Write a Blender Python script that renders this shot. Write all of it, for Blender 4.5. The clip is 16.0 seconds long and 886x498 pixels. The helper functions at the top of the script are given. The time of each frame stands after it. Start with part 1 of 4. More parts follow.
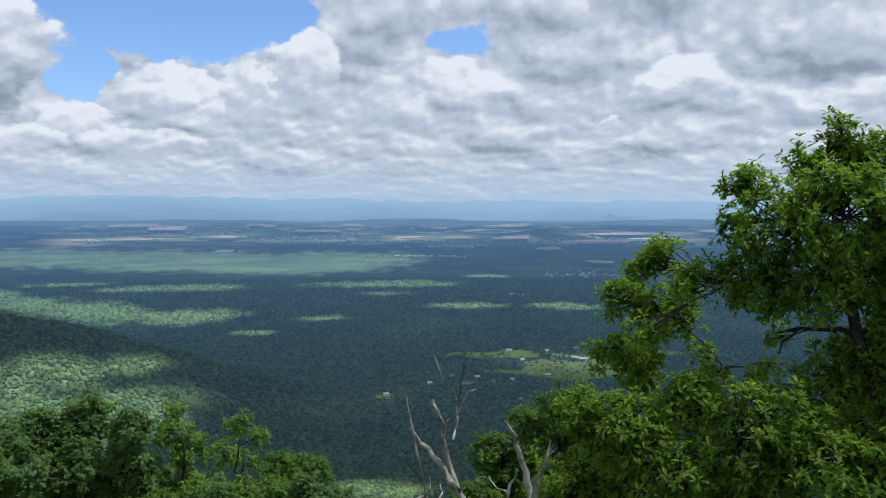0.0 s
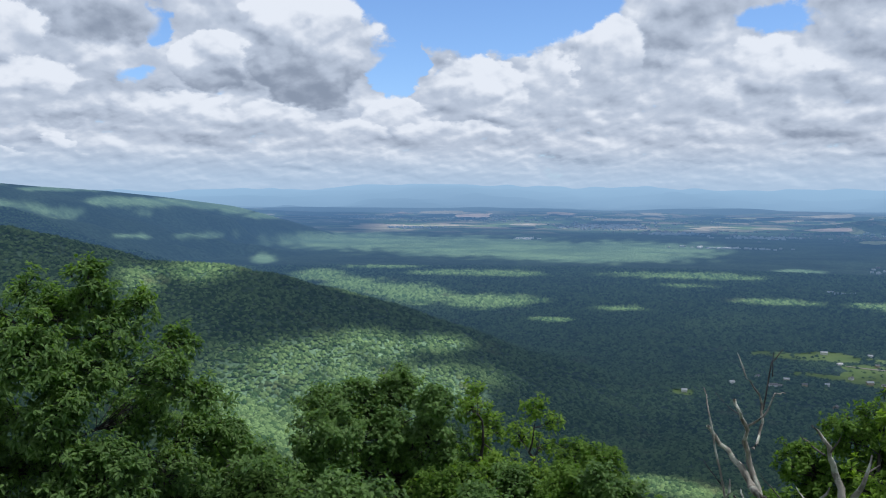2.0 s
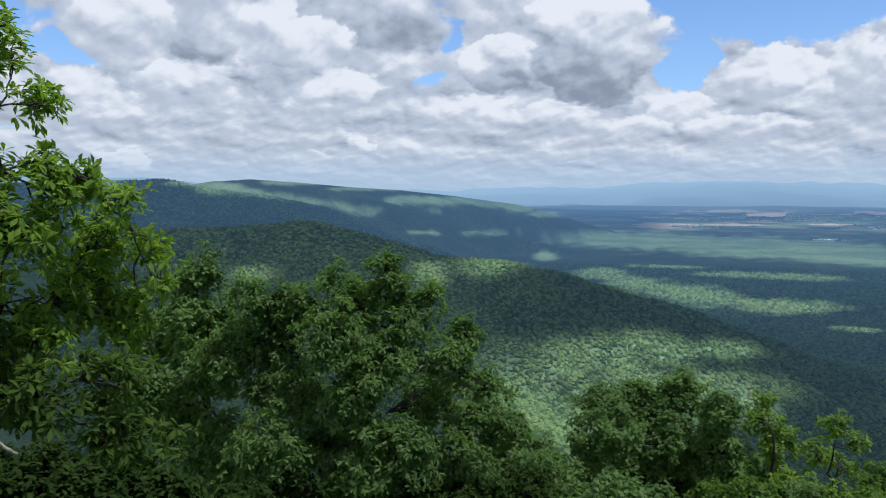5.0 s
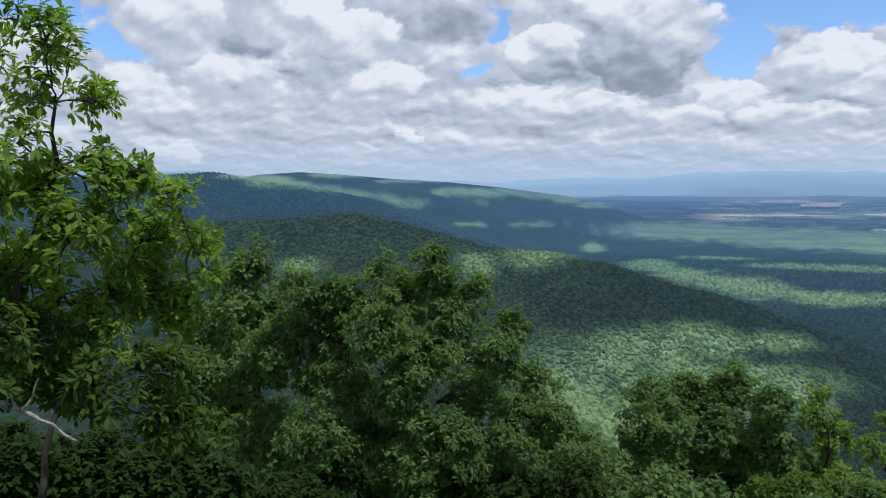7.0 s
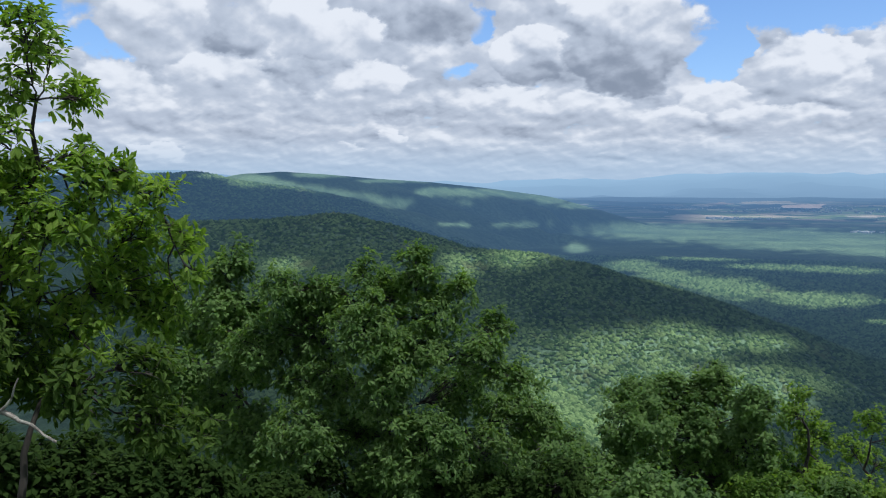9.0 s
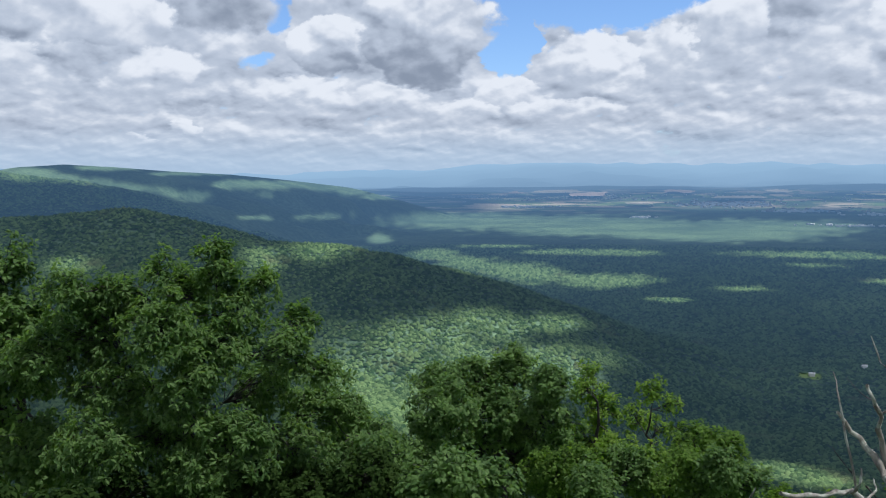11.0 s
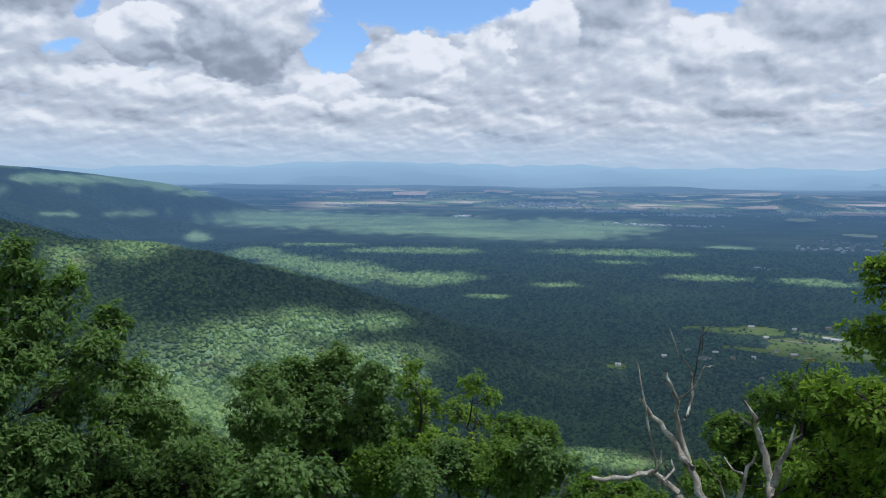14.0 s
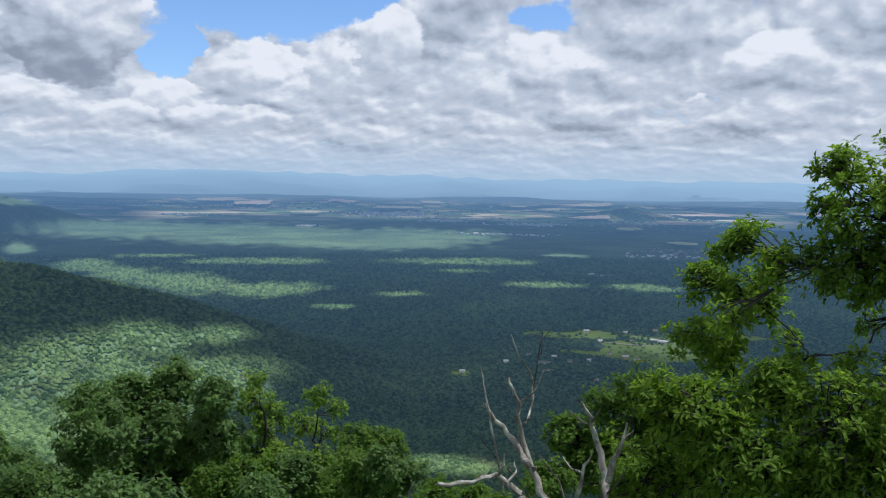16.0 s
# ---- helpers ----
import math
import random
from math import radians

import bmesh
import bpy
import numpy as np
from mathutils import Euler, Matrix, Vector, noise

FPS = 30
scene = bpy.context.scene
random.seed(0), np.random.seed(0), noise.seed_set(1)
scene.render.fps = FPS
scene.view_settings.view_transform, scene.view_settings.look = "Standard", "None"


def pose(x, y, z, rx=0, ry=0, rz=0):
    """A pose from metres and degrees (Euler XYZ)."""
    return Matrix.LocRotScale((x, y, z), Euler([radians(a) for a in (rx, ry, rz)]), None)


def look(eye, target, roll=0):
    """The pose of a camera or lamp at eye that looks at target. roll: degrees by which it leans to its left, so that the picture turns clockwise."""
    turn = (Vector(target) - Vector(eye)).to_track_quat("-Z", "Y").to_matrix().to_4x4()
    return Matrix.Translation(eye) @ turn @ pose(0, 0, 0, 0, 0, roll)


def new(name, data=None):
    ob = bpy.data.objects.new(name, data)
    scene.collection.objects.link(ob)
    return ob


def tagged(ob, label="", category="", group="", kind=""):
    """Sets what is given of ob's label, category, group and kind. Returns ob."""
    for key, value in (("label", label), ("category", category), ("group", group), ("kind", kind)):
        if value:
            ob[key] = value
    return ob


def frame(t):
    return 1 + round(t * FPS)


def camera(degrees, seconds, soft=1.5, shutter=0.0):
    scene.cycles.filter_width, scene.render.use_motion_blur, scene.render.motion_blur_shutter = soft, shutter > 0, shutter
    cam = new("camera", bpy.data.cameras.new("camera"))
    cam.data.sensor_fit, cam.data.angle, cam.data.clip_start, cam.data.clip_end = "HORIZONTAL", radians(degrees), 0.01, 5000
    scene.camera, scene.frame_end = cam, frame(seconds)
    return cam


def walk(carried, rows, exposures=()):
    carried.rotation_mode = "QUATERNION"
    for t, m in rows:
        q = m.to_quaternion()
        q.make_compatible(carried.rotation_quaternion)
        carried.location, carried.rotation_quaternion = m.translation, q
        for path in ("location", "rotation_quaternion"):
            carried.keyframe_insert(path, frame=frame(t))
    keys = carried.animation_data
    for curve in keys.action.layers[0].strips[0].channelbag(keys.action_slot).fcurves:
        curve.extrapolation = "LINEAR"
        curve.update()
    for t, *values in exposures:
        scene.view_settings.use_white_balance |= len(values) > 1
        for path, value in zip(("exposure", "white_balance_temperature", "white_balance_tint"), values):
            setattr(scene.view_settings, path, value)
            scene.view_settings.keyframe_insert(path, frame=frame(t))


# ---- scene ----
cam = camera(55.0, 16.0, soft=1.1)
PATH = [
    (0, pose(0, 0, 350, 87.50, 0.00, 0.00)),
    (0.5, pose(0, 0, 350, 86.91, -0.23, 4.95)),
    (1, pose(0, 0, 350, 86.96, -0.17, 10.13)),
    (1.5, pose(0, 0, 350, 87.07, -0.27, 15.60)),
    (2, pose(0, 0, 350, 86.68, -0.34, 19.92)),
    (2.5, pose(0, 0, 350, 86.37, -0.23, 23.73)),
    (3, pose(0, 0, 350, 86.39, -0.19, 26.73)),
    (3.5, pose(0, 0, 350, 86.48, -0.25, 29.70)),
    (4, pose(0, 0, 350, 86.60, -0.39, 33.08)),
    (4.5, pose(0, 0, 350, 86.68, -0.37, 36.10)),
    (5, pose(0, 0, 350, 86.49, -0.19, 38.71)),
    (5.2, pose(0, 0, 350, 86.39, -0.21, 39.74)),
    (7.3, pose(0, 0, 350, 85.93, 0.13, 41.86)),
    (7.5, pose(0, 0, 350, 85.95, 0.13, 41.55)),
    (8, pose(0, 0, 350, 85.94, -0.02, 41.91)),
    (8.5, pose(0, 0, 350, 86.09, -0.19, 41.85)),
    (9, pose(0, 0, 350, 85.94, -0.10, 40.77)),
    (9.5, pose(0, 0, 350, 85.68, 0.00, 37.94)),
    (10, pose(0, 0, 350, 85.73, -0.06, 33.55)),
    (10.2, pose(0, 0, 350, 85.53, 0.17, 31.95)),
    (12.3, pose(0, 0, 350, 85.70, -0.32, 23.23)),
    (12.5, pose(0, 0, 350, 85.67, -0.42, 22.50)),
    (13, pose(0, 0, 350, 85.29, -0.41, 20.23)),
    (13.5, pose(0, 0, 350, 85.11, -0.40, 17.89)),
    (14, pose(0, 0, 350, 85.21, -0.47, 15.74)),
    (14.5, pose(0, 0, 350, 85.53, -0.43, 13.24)),
    (15, pose(0, 0, 350, 85.73, -0.47, 10.46)),
    (15.5, pose(0, 0, 350, 85.71, -0.79, 7.72)),
    (16, pose(0, 0, 350, 85.97, -0.83, 5.34)),
]
walk(cam, PATH, [(0, 1.0, 6000, 10), (16, 1.0, 6000, 10)])

EYE = Vector((0.0, 0.0, 350.0))


def heading(az, el, dist):
    """The point at a horizontal distance from the lookout, in degrees left of north and degrees above level."""
    a = radians(az)
    return Vector((-math.sin(a) * dist, math.cos(a) * dist, EYE.z + math.tan(radians(el)) * dist))


# ---------- light ----------
SUN_AZ, SUN_EL = -85.0, 68.0        # degrees left of north, degrees high
sun_way = Vector((-math.sin(radians(SUN_AZ)) * math.cos(radians(SUN_EL)), math.cos(radians(SUN_AZ)) * math.cos(radians(SUN_EL)),
                  math.sin(radians(SUN_EL))))
sun = new("sun", bpy.data.lights.new("sun", "SUN"))
sun.data.energy, sun.data.angle, sun.data.color = 5.0, radians(0.6), (1.0, 0.95, 0.87)
sun.matrix_world = look(EYE + sun_way * 900, EYE)


class Nodes:
    """Short hand for a node tree."""

    def __init__(self, tree):
        self.tree = tree
        tree.nodes.clear()

    def add(self, kind, **settings):
        node = self.tree.nodes.new(kind)
        for key, value in settings.items():
            if key == "operation":
                node.operation = value
            elif key == "blend_type":
                node.blend_type = value
            elif key == "data_type":
                node.data_type = value
            elif key == "attribute_name":
                node.attribute_name = value
            elif key == "feature":
                node.feature = value
            elif key == "interpolation_type":
                node.interpolation_type = value
        return node

    def put(self, socket, value):
        if isinstance(value, bpy.types.NodeSocket):
            self.tree.links.new(value, socket)
        elif value is not None:
            if isinstance(value, (tuple, list)) and len(value) == 3 and len(socket.default_value) == 4:
                value = (*value, 1)
            socket.default_value = value

    def math(self, op, a, b=None, c=None):
        n = self.add("ShaderNodeMath", operation=op)
        for s, v in zip(n.inputs, (a, b, c)):
            self.put(s, v)
        return n.outputs[0]

    def vec(self, op, a, b=None):
        n = self.add("ShaderNodeVectorMath", operation=op)
        self.put(n.inputs[0], a)
        self.put(n.inputs[1], b)
        return n.outputs[1] if op in ("DOT_PRODUCT", "LENGTH") else n.outputs[0]

    def mix(self, fac, a, b, blend="MIX"):
        n = self.add("ShaderNodeMix", data_type="RGBA", blend_type=blend)
        self.put(n.inputs[0], fac)
        self.put(n.inputs[6], a)
        self.put(n.inputs[7], b)
        return n.outputs[2]

    def noise(self, vector, scale, detail=4.0, rough=0.55, warp=0.0):
        n = self.add("ShaderNodeTexNoise")
        self.put(n.inputs["Vector"], vector)
        for key, v in (("Scale", scale), ("Detail", detail), ("Roughness", rough), ("Distortion", warp)):
            n.inputs[key].default_value = v
        return n.outputs[0]

    def smooth(self, value, a, b, lo=0.0, hi=1.0):
        n = self.add("ShaderNodeMapRange", interpolation_type="SMOOTHSTEP")
        for s, v in zip(n.inputs, (value, a, b, lo, hi)):
            self.put(s, v)
        return n.outputs[0]


# ---------- the sky ----------
# Clear gaps in the stratocumulus: degrees left of north, degrees high, half width, half height, strength
CLEAR_GAPS = [(17.3, 12.6, 10.5, 3.4, 1.0), (23.2, 8.4, 1.7, 2.4, 0.9), (-1.2, 11.2, 2.9, 1.1, 0.4), (61.7, 8.9, 3.0, 1.3, 0.6),
              (39.6, 7.5, 1.9, 0.8, 0.35), (38.5, 10.6, 1.1, 1.6, 0.5), (23.0, 10.0, 1.9, 3.6, 1.0), (66.0, 10.5, 4.0, 1.6, 0.4)]
# Heaps of cloud, the far rows first: degrees left of north, degrees high, half width, half height, brightness of the top and of the base
FAR_HEAPS = [(11.0, 2.8, 3.5, 0.4, 0.45, 0.15), (3.6, 2.5, 3.2, 0.3, 0.5, 0.25), (-12.7, 4.2, 4.4, 0.6, 0.45, 0.1), (-4.2, 5.0, 4.0, 1.3, 0.6, 0.15),
             (34.5, 3.9, 2.8, 0.7, 0.5, 0.2), (52.8, 4.0, 2.5, 0.8, 0.55, 0.2), (59.3, 2.3, 2.0, 0.6, 1.0, 0.6), (47.1, 2.5, 1.6, 0.5, 0.95, 0.5),
             (44.1, 3.2, 1.2, 0.6, 0.95, 0.5), (-10.9, 5.6, 1.9, 0.7, 0.95, 0.5), (25.6, 4.6, 2.1, 1.2, 0.95, 0.45), (20.8, 4.3, 2.8, 1.3, 0.9, 0.4)]
MIDDLE_HEAPS = [(62.0, 6.2, 3.7, 1.9, 0.95, 0.4), (55.3, 7.1, 3.5, 1.7, 0.95, 0.4), (50.2, 7.8, 2.1, 1.1, 0.7, 0.2), (45.8, 6.9, 2.8, 1.7, 1.0, 0.4),
                (43.7, 5.2, 3.0, 0.9, 0.7, 0.2), (36.8, 5.6, 3.2, 1.3, 0.95, 0.4), (31.0, 5.4, 3.0, 1.5, 0.95, 0.45), (23.1, 5.7, 2.1, 1.1, 1.0, 0.5),
                (18.4, 4.7, 3.0, 1.1, 0.95, 0.45), (16.0, 6.2, 1.8, 1.2, 0.7, 0.3), (12.8, 8.0, 2.1, 2.2, 0.9, 0.45), (-1.1, 8.5, 2.9, 2.0, 1.0, 0.4),
                (-8.1, 9.5, 3.9, 1.5, 0.55, 0.1), (3.9, 7.1, 2.8, 1.9, 0.75, 0.4), (-16.6, 7.8, 5.4, 2.0, 0.95, 0.3), (-24.8, 6.8, 4.0, 1.6, 0.9, 0.4)]
NEAR_HEAPS = [(8.9, 9.1, 2.3, 2.8, 0.85, 0.4), (4.7, 11.4, 2.5, 2.0, 0.5, 0.0), (-13.0, 13.3, 3.3, 1.6, 0.4, 0.0), (-23.8, 9.9, 5.8, 2.3, 0.6, 0.1),
              (54.2, 10.1, 2.1, 1.7, 0.55, 0.05), (59.4, 10.6, 3.5, 2.6, 0.85, 0.4), (50.0, 11.0, 2.6, 2.3, 1.0, 0.4), (46.5, 10.3, 2.1, 1.7, 1.0, 0.5),
              (41.7, 11.6, 3.5, 2.2, 0.75, 0.05), (34.8, 8.7, 2.9, 1.8, 1.0, 0.15), (28.6, 9.9, 4.7, 3.7, 1.0, 0.05), (18.1, 7.5, 3.9, 2.2, 1.05, 0.35),
              (-7.0, 13.1, 3.2, 2.0, 0.8, 0.3)]

# The density of the cloud cover at a way given in degrees left of north and degrees high: cells that shrink and flatten towards the horizon
density = bpy.data.node_groups.new("cloud_density", "ShaderNodeTree")
density.interface.new_socket("way", in_out="INPUT", socket_type="NodeSocketVector")
density.interface.new_socket("density", in_out="OUTPUT", socket_type="NodeSocketFloat")
density.interface.new_socket("place", in_out="OUTPUT", socket_type="NodeSocketVector")
g = Nodes(density)
way_in, out = g.add("NodeGroupInput").outputs[0], g.add("NodeGroupOutput")
sep = g.add("ShaderNodeSeparateXYZ")
g.put(sep.inputs[0], g.vec("MULTIPLY", way_in, (math.pi / 180, math.pi / 180, 0)))
reach = g.math("POWER", g.math("ADD", g.math("MAXIMUM", sep.outputs[1], 0.0), 0.11), -0.40)
place_node = g.add("ShaderNodeCombineXYZ")
g.put(place_node.inputs[0], g.math("MULTIPLY", g.math("SINE", sep.outputs[0]), reach))
g.put(place_node.inputs[1], g.math("MULTIPLY", g.math("COSINE", sep.outputs[0]), reach))
spot = place_node.outputs[0]
swirl = g.add("ShaderNodeTexNoise")
g.put(swirl.inputs["Vector"], spot)
swirl.inputs["Scale"].default_value, swirl.inputs["Detail"].default_value = 16.0, 3.0
bent_spot = g.vec("ADD", spot, g.vec("MULTIPLY", g.vec("SUBTRACT", swirl.outputs["Color"], (0.5, 0.5, 0.5)), (0.07, 0.07, 0.0)))
total_node = g.math("MULTIPLY", g.noise(spot, 7.0, 6.0, 0.50), 0.85)
for size, amount in ((10.0, 0.34), (23.0, 0.16), (48.0, 0.07)):
    v = g.add("ShaderNodeTexVoronoi", feature="SMOOTH_F1")
    g.put(v.inputs["Vector"], bent_spot)
    v.inputs["Scale"].default_value, v.inputs["Smoothness"].default_value = size, 0.6
    total_node = g.math("ADD", total_node, g.math("MULTIPLY", g.math("SUBTRACT", 0.6, v.outputs["Distance"]), amount))
g.put(out.inputs[0], total_node), g.put(out.inputs[1], spot)

world = bpy.data.worlds.new("sky")
scene.world = world
world.use_nodes = True
w = Nodes(world.node_tree)
way = w.add("ShaderNodeTexCoord").outputs["Generated"]
sky = w.add("ShaderNodeTexSky")
sky.sky_type, sky.sun_disc = "NISHITA", False
sky.sun_elevation, sky.sun_rotation = radians(SUN_EL), radians(-SUN_AZ)
sky.altitude, sky.dust_density, sky.ozone_density = 900, 1.0, 1.5
clear = w.mix(1.0, sky.outputs[0], (0.118, 0.135, 0.158), "MULTIPLY")
split = w.add("ShaderNodeSeparateXYZ")
w.put(split.inputs[0], way)
az_node = w.math("MULTIPLY", w.math("ARCTAN2", w.math("MULTIPLY", split.outputs[0], -1.0), split.outputs[1]), 57.2958)
el_node = w.math("MULTIPLY", w.math("ARCSINE", split.outputs[2]), 57.2958)
flat = w.add("ShaderNodeCombineXYZ")
w.put(flat.inputs[0], az_node), w.put(flat.inputs[1], el_node)


def cloud_at(vector):
    n = w.add("ShaderNodeGroup")
    n.node_tree = density
    w.put(n.inputs[0], vector)
    return n.outputs


step = w.add("ShaderNodeCombineXYZ")
w.put(step.inputs[0], w.math("MULTIPLY_ADD", el_node, -0.03, -0.12))
w.put(step.inputs[1], w.math("MULTIPLY_ADD", el_node, 0.055, 0.10))
here_all = cloud_at(flat.outputs[0])
here, above = here_all[0], cloud_at(w.vec("ADD", flat.outputs[0], step.outputs[0]))[0]
relief = w.math("MULTIPLY", w.math("SUBTRACT", here, above), w.smooth(el_node, 0.5, 9.0, 1.3, 1.45))
lumps = w.math("SUBTRACT", here, 0.52)
wisp = w.math("SUBTRACT", w.noise(here_all[1], 22.0, 5.0, 0.55), 0.5)
# the rims of the heaps wander with the billows
bend_node = w.add("ShaderNodeTexNoise")
w.put(bend_node.inputs["Vector"], here_all[1])
bend_node.inputs["Scale"].default_value, bend_node.inputs["Detail"].default_value, bend_node.inputs["Roughness"].default_value = 9.0, 7.0, 0.58
warped = w.vec("ADD", flat.outputs[0], w.vec("MULTIPLY", w.vec("SUBTRACT", bend_node.outputs["Color"], (0.5, 0.5, 0.5)), (4.6, 3.0, 0.0)))


def lump(az, el, ra, re):
    """1 at the middle of an oval in the sky, 0 at its rim, negative outside; and where in the oval, from -1 to 1."""
    d = w.vec("MULTIPLY", w.vec("SUBTRACT", warped, (az, el, 0)), (1 / ra, 1 / re, 0))
    return w.math("SUBTRACT", 1.0, w.vec("DOT_PRODUCT", d, d)), d


def blend(fac, a, b):
    n = w.add("ShaderNodeMix", data_type="FLOAT")
    w.put(n.inputs[0], fac), w.put(n.inputs[2], a), w.put(n.inputs[3], b)
    return n.outputs[0]


gaps = None
for az, el, ra, re, amount in CLEAR_GAPS:
    one = w.math("MULTIPLY", w.math("MAXIMUM", lump(az, el, ra, re)[0], 0.0), amount)
    gaps = one if gaps is None else w.math("MAXIMUM", gaps, one)
# the open bank of cloud behind the heaps
cover = w.smooth(w.math("SUBTRACT", w.math("ADD", w.math("MULTIPLY", lumps, 1.3), w.math("MULTIPLY", wisp, 1.6)), w.math("MULTIPLY", gaps, 2.2)), -0.85, -0.35)
shade = w.math("ADD", w.math("ADD", w.math("MULTIPLY", relief, 1.3), w.math("MULTIPLY", wisp, 0.25)), 0.50)
for row, crisp in ((FAR_HEAPS, 0.55), (MIDDLE_HEAPS, 0.42), (NEAR_HEAPS, 0.26)):
    for az, el, ra, re, top_tone, base_tone in row:
        soft_rim = 1.6 * max(0.0, 0.85 - top_tone)
        inside, d = lump(az, el, ra * 1.05, re * 1.1)
        body = w.smooth(w.math("ADD", inside, w.math("MULTIPLY", lumps, 1.3)), -0.25 * soft_rim, crisp + soft_rim)
        updown = w.add("ShaderNodeSeparateXYZ")
        w.put(updown.inputs[0], d)
        tall = w.smooth(w.math("SUBTRACT", w.math("ADD", updown.outputs[1], w.math("MULTIPLY", lumps, 1.2)), w.math("MULTIPLY", updown.outputs[0], 0.22)), -0.75, 0.75, base_tone, top_tone)
        tall = w.math("ADD", tall, w.math("ADD", relief, w.math("MULTIPLY", wisp, 0.2)))
        shade, cover = blend(body, shade, tall), w.math("MAXIMUM", cover, body)
tone = w.mix(w.smooth(shade, 0.40, 0.93), w.mix(w.smooth(shade, -0.1, 0.5), (0.27, 0.31, 0.38), (0.52, 0.565, 0.64)), (0.83, 0.84, 0.86))
sky_all = w.mix(cover, clear, tone)
sky_all = w.mix(w.smooth(split.outputs[2], 0.006, 0.07, 0.80, 0.0), sky_all, (0.42, 0.55, 0.69))
back = w.add("ShaderNodeBackground")
w.put(back.inputs[0], sky_all)
back.inputs[1].default_value = 0.495
w.put(w.add("ShaderNodeOutputWorld").inputs[0], back.outputs[0])


# ---------- materials ----------
def material(name):
    m = bpy.data.materials.new(name)
    m.use_nodes = True
    return m, Nodes(m.node_tree)


def principled(n, colour, rough=0.8, normal=None, **more):
    p = n.add("ShaderNodeBsdfPrincipled")
    n.put(p.inputs["Base Color"], colour)
    n.put(p.inputs["Roughness"], rough)
    n.put(p.inputs["Normal"], normal)
    p.inputs["Specular IOR Level"].default_value = more.get("spec", 0.3)
    return p.outputs[0]


def bump(n, height, strength, distance):
    b = n.add("ShaderNodeBump")
    b.inputs["Strength"].default_value, b.inputs["Distance"].default_value = strength, distance
    n.put(b.inputs["Height"], height)
    return b.outputs[0]


def finish(n, shader):
    n.put(n.add("ShaderNodeOutputMaterial").inputs[0], shader)


def leaf_material(name, dark, light, gloss=0.55, through_part=0.5, wax=0.25):
    """Leaves: varied greens, a waxy upper side, and some light let through."""
    m, n = material(name)
    rnd = n.math("FRACT", n.math("ADD", n.add("ShaderNodeNewGeometry").outputs["Random Per Island"], n.add("ShaderNodeObjectInfo").outputs["Random"]))
    at = n.add("ShaderNodeNewGeometry").outputs["Position"]
    patch = n.noise(at, 0.9, 3.0)
    fac = n.math("ADD", n.math("MULTIPLY", rnd, 0.4), n.math("MULTIPLY", patch, 0.7))
    col = n.mix(n.smooth(fac, 0.2, 0.9), dark, light)
    surf = principled(n, col, gloss, spec=wax)
    tr = n.add("ShaderNodeBsdfTranslucent")
    n.put(tr.inputs[0], n.mix(1.0, col, (1.5, 1.6, 0.6), "MULTIPLY"))
    mx = n.add("ShaderNodeMixShader")
    mx.inputs[0].default_value = through_part
    n.put(mx.inputs[1], surf), n.put(mx.inputs[2], tr.outputs[0])
    finish(n, mx.outputs[0])
    return m


def bark_material(name, dark, light, scale=9.0, lichen=0.0):
    m, n = material(name)
    at = n.add("ShaderNodeTexCoord").outputs["Object"]
    long = n.vec("MULTIPLY", at, (1, 1, 0.25))
    grain = n.noise(long, scale, 6.0, 0.65)
    col = n.mix(n.smooth(grain, 0.3, 0.7), dark, light)
    if lichen:
        col = n.mix(n.math("MULTIPLY", n.smooth(n.noise(at, 7.0, 4.0), 0.5, 0.62), lichen), col, (0.52, 0.54, 0.47))
    finish(n, principled(n, col, 0.9, bump(n, grain, 0.7, 0.02)))
    return m


OAK_LEAF = leaf_material("oak_leaf", (0.085, 0.165, 0.024), (0.25, 0.37, 0.062), 0.6, 0.55, 0.15)
CHESTNUT_LEAF = leaf_material("chestnut_oak_leaf", (0.095, 0.182, 0.036), (0.275, 0.395, 0.075), 0.6, 0.55, 0.15)
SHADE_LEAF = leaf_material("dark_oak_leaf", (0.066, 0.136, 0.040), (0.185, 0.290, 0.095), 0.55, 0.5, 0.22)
# oak leaf again, darkened so that its colour carries the deep undergrowth shade
PAINTED_SHADE_LEAF = leaf_material("painted_shade_leaf", (0.018, 0.040, 0.010), (0.050, 0.088, 0.022), 0.8, 0.35, 0.05)
# darker copy for the low left boughs, their shade put into the green
LOW_SHADE_LEAF = leaf_material("low_shade_leaf", (0.036, 0.076, 0.016), (0.115, 0.185, 0.042), 0.65, 0.45, 0.1)
FRESH_LEAF = leaf_material("fresh_leaf", (0.062, 0.128, 0.024), (0.185, 0.295, 0.062), 0.6, 0.55, 0.15)
BARK = bark_material("bark", (0.022, 0.019, 0.017), (0.075, 0.068, 0.06))
DEAD_WOOD = bark_material("dead_wood", (0.12, 0.11, 0.095), (0.38, 0.35, 0.31), 12.0, 0.8)


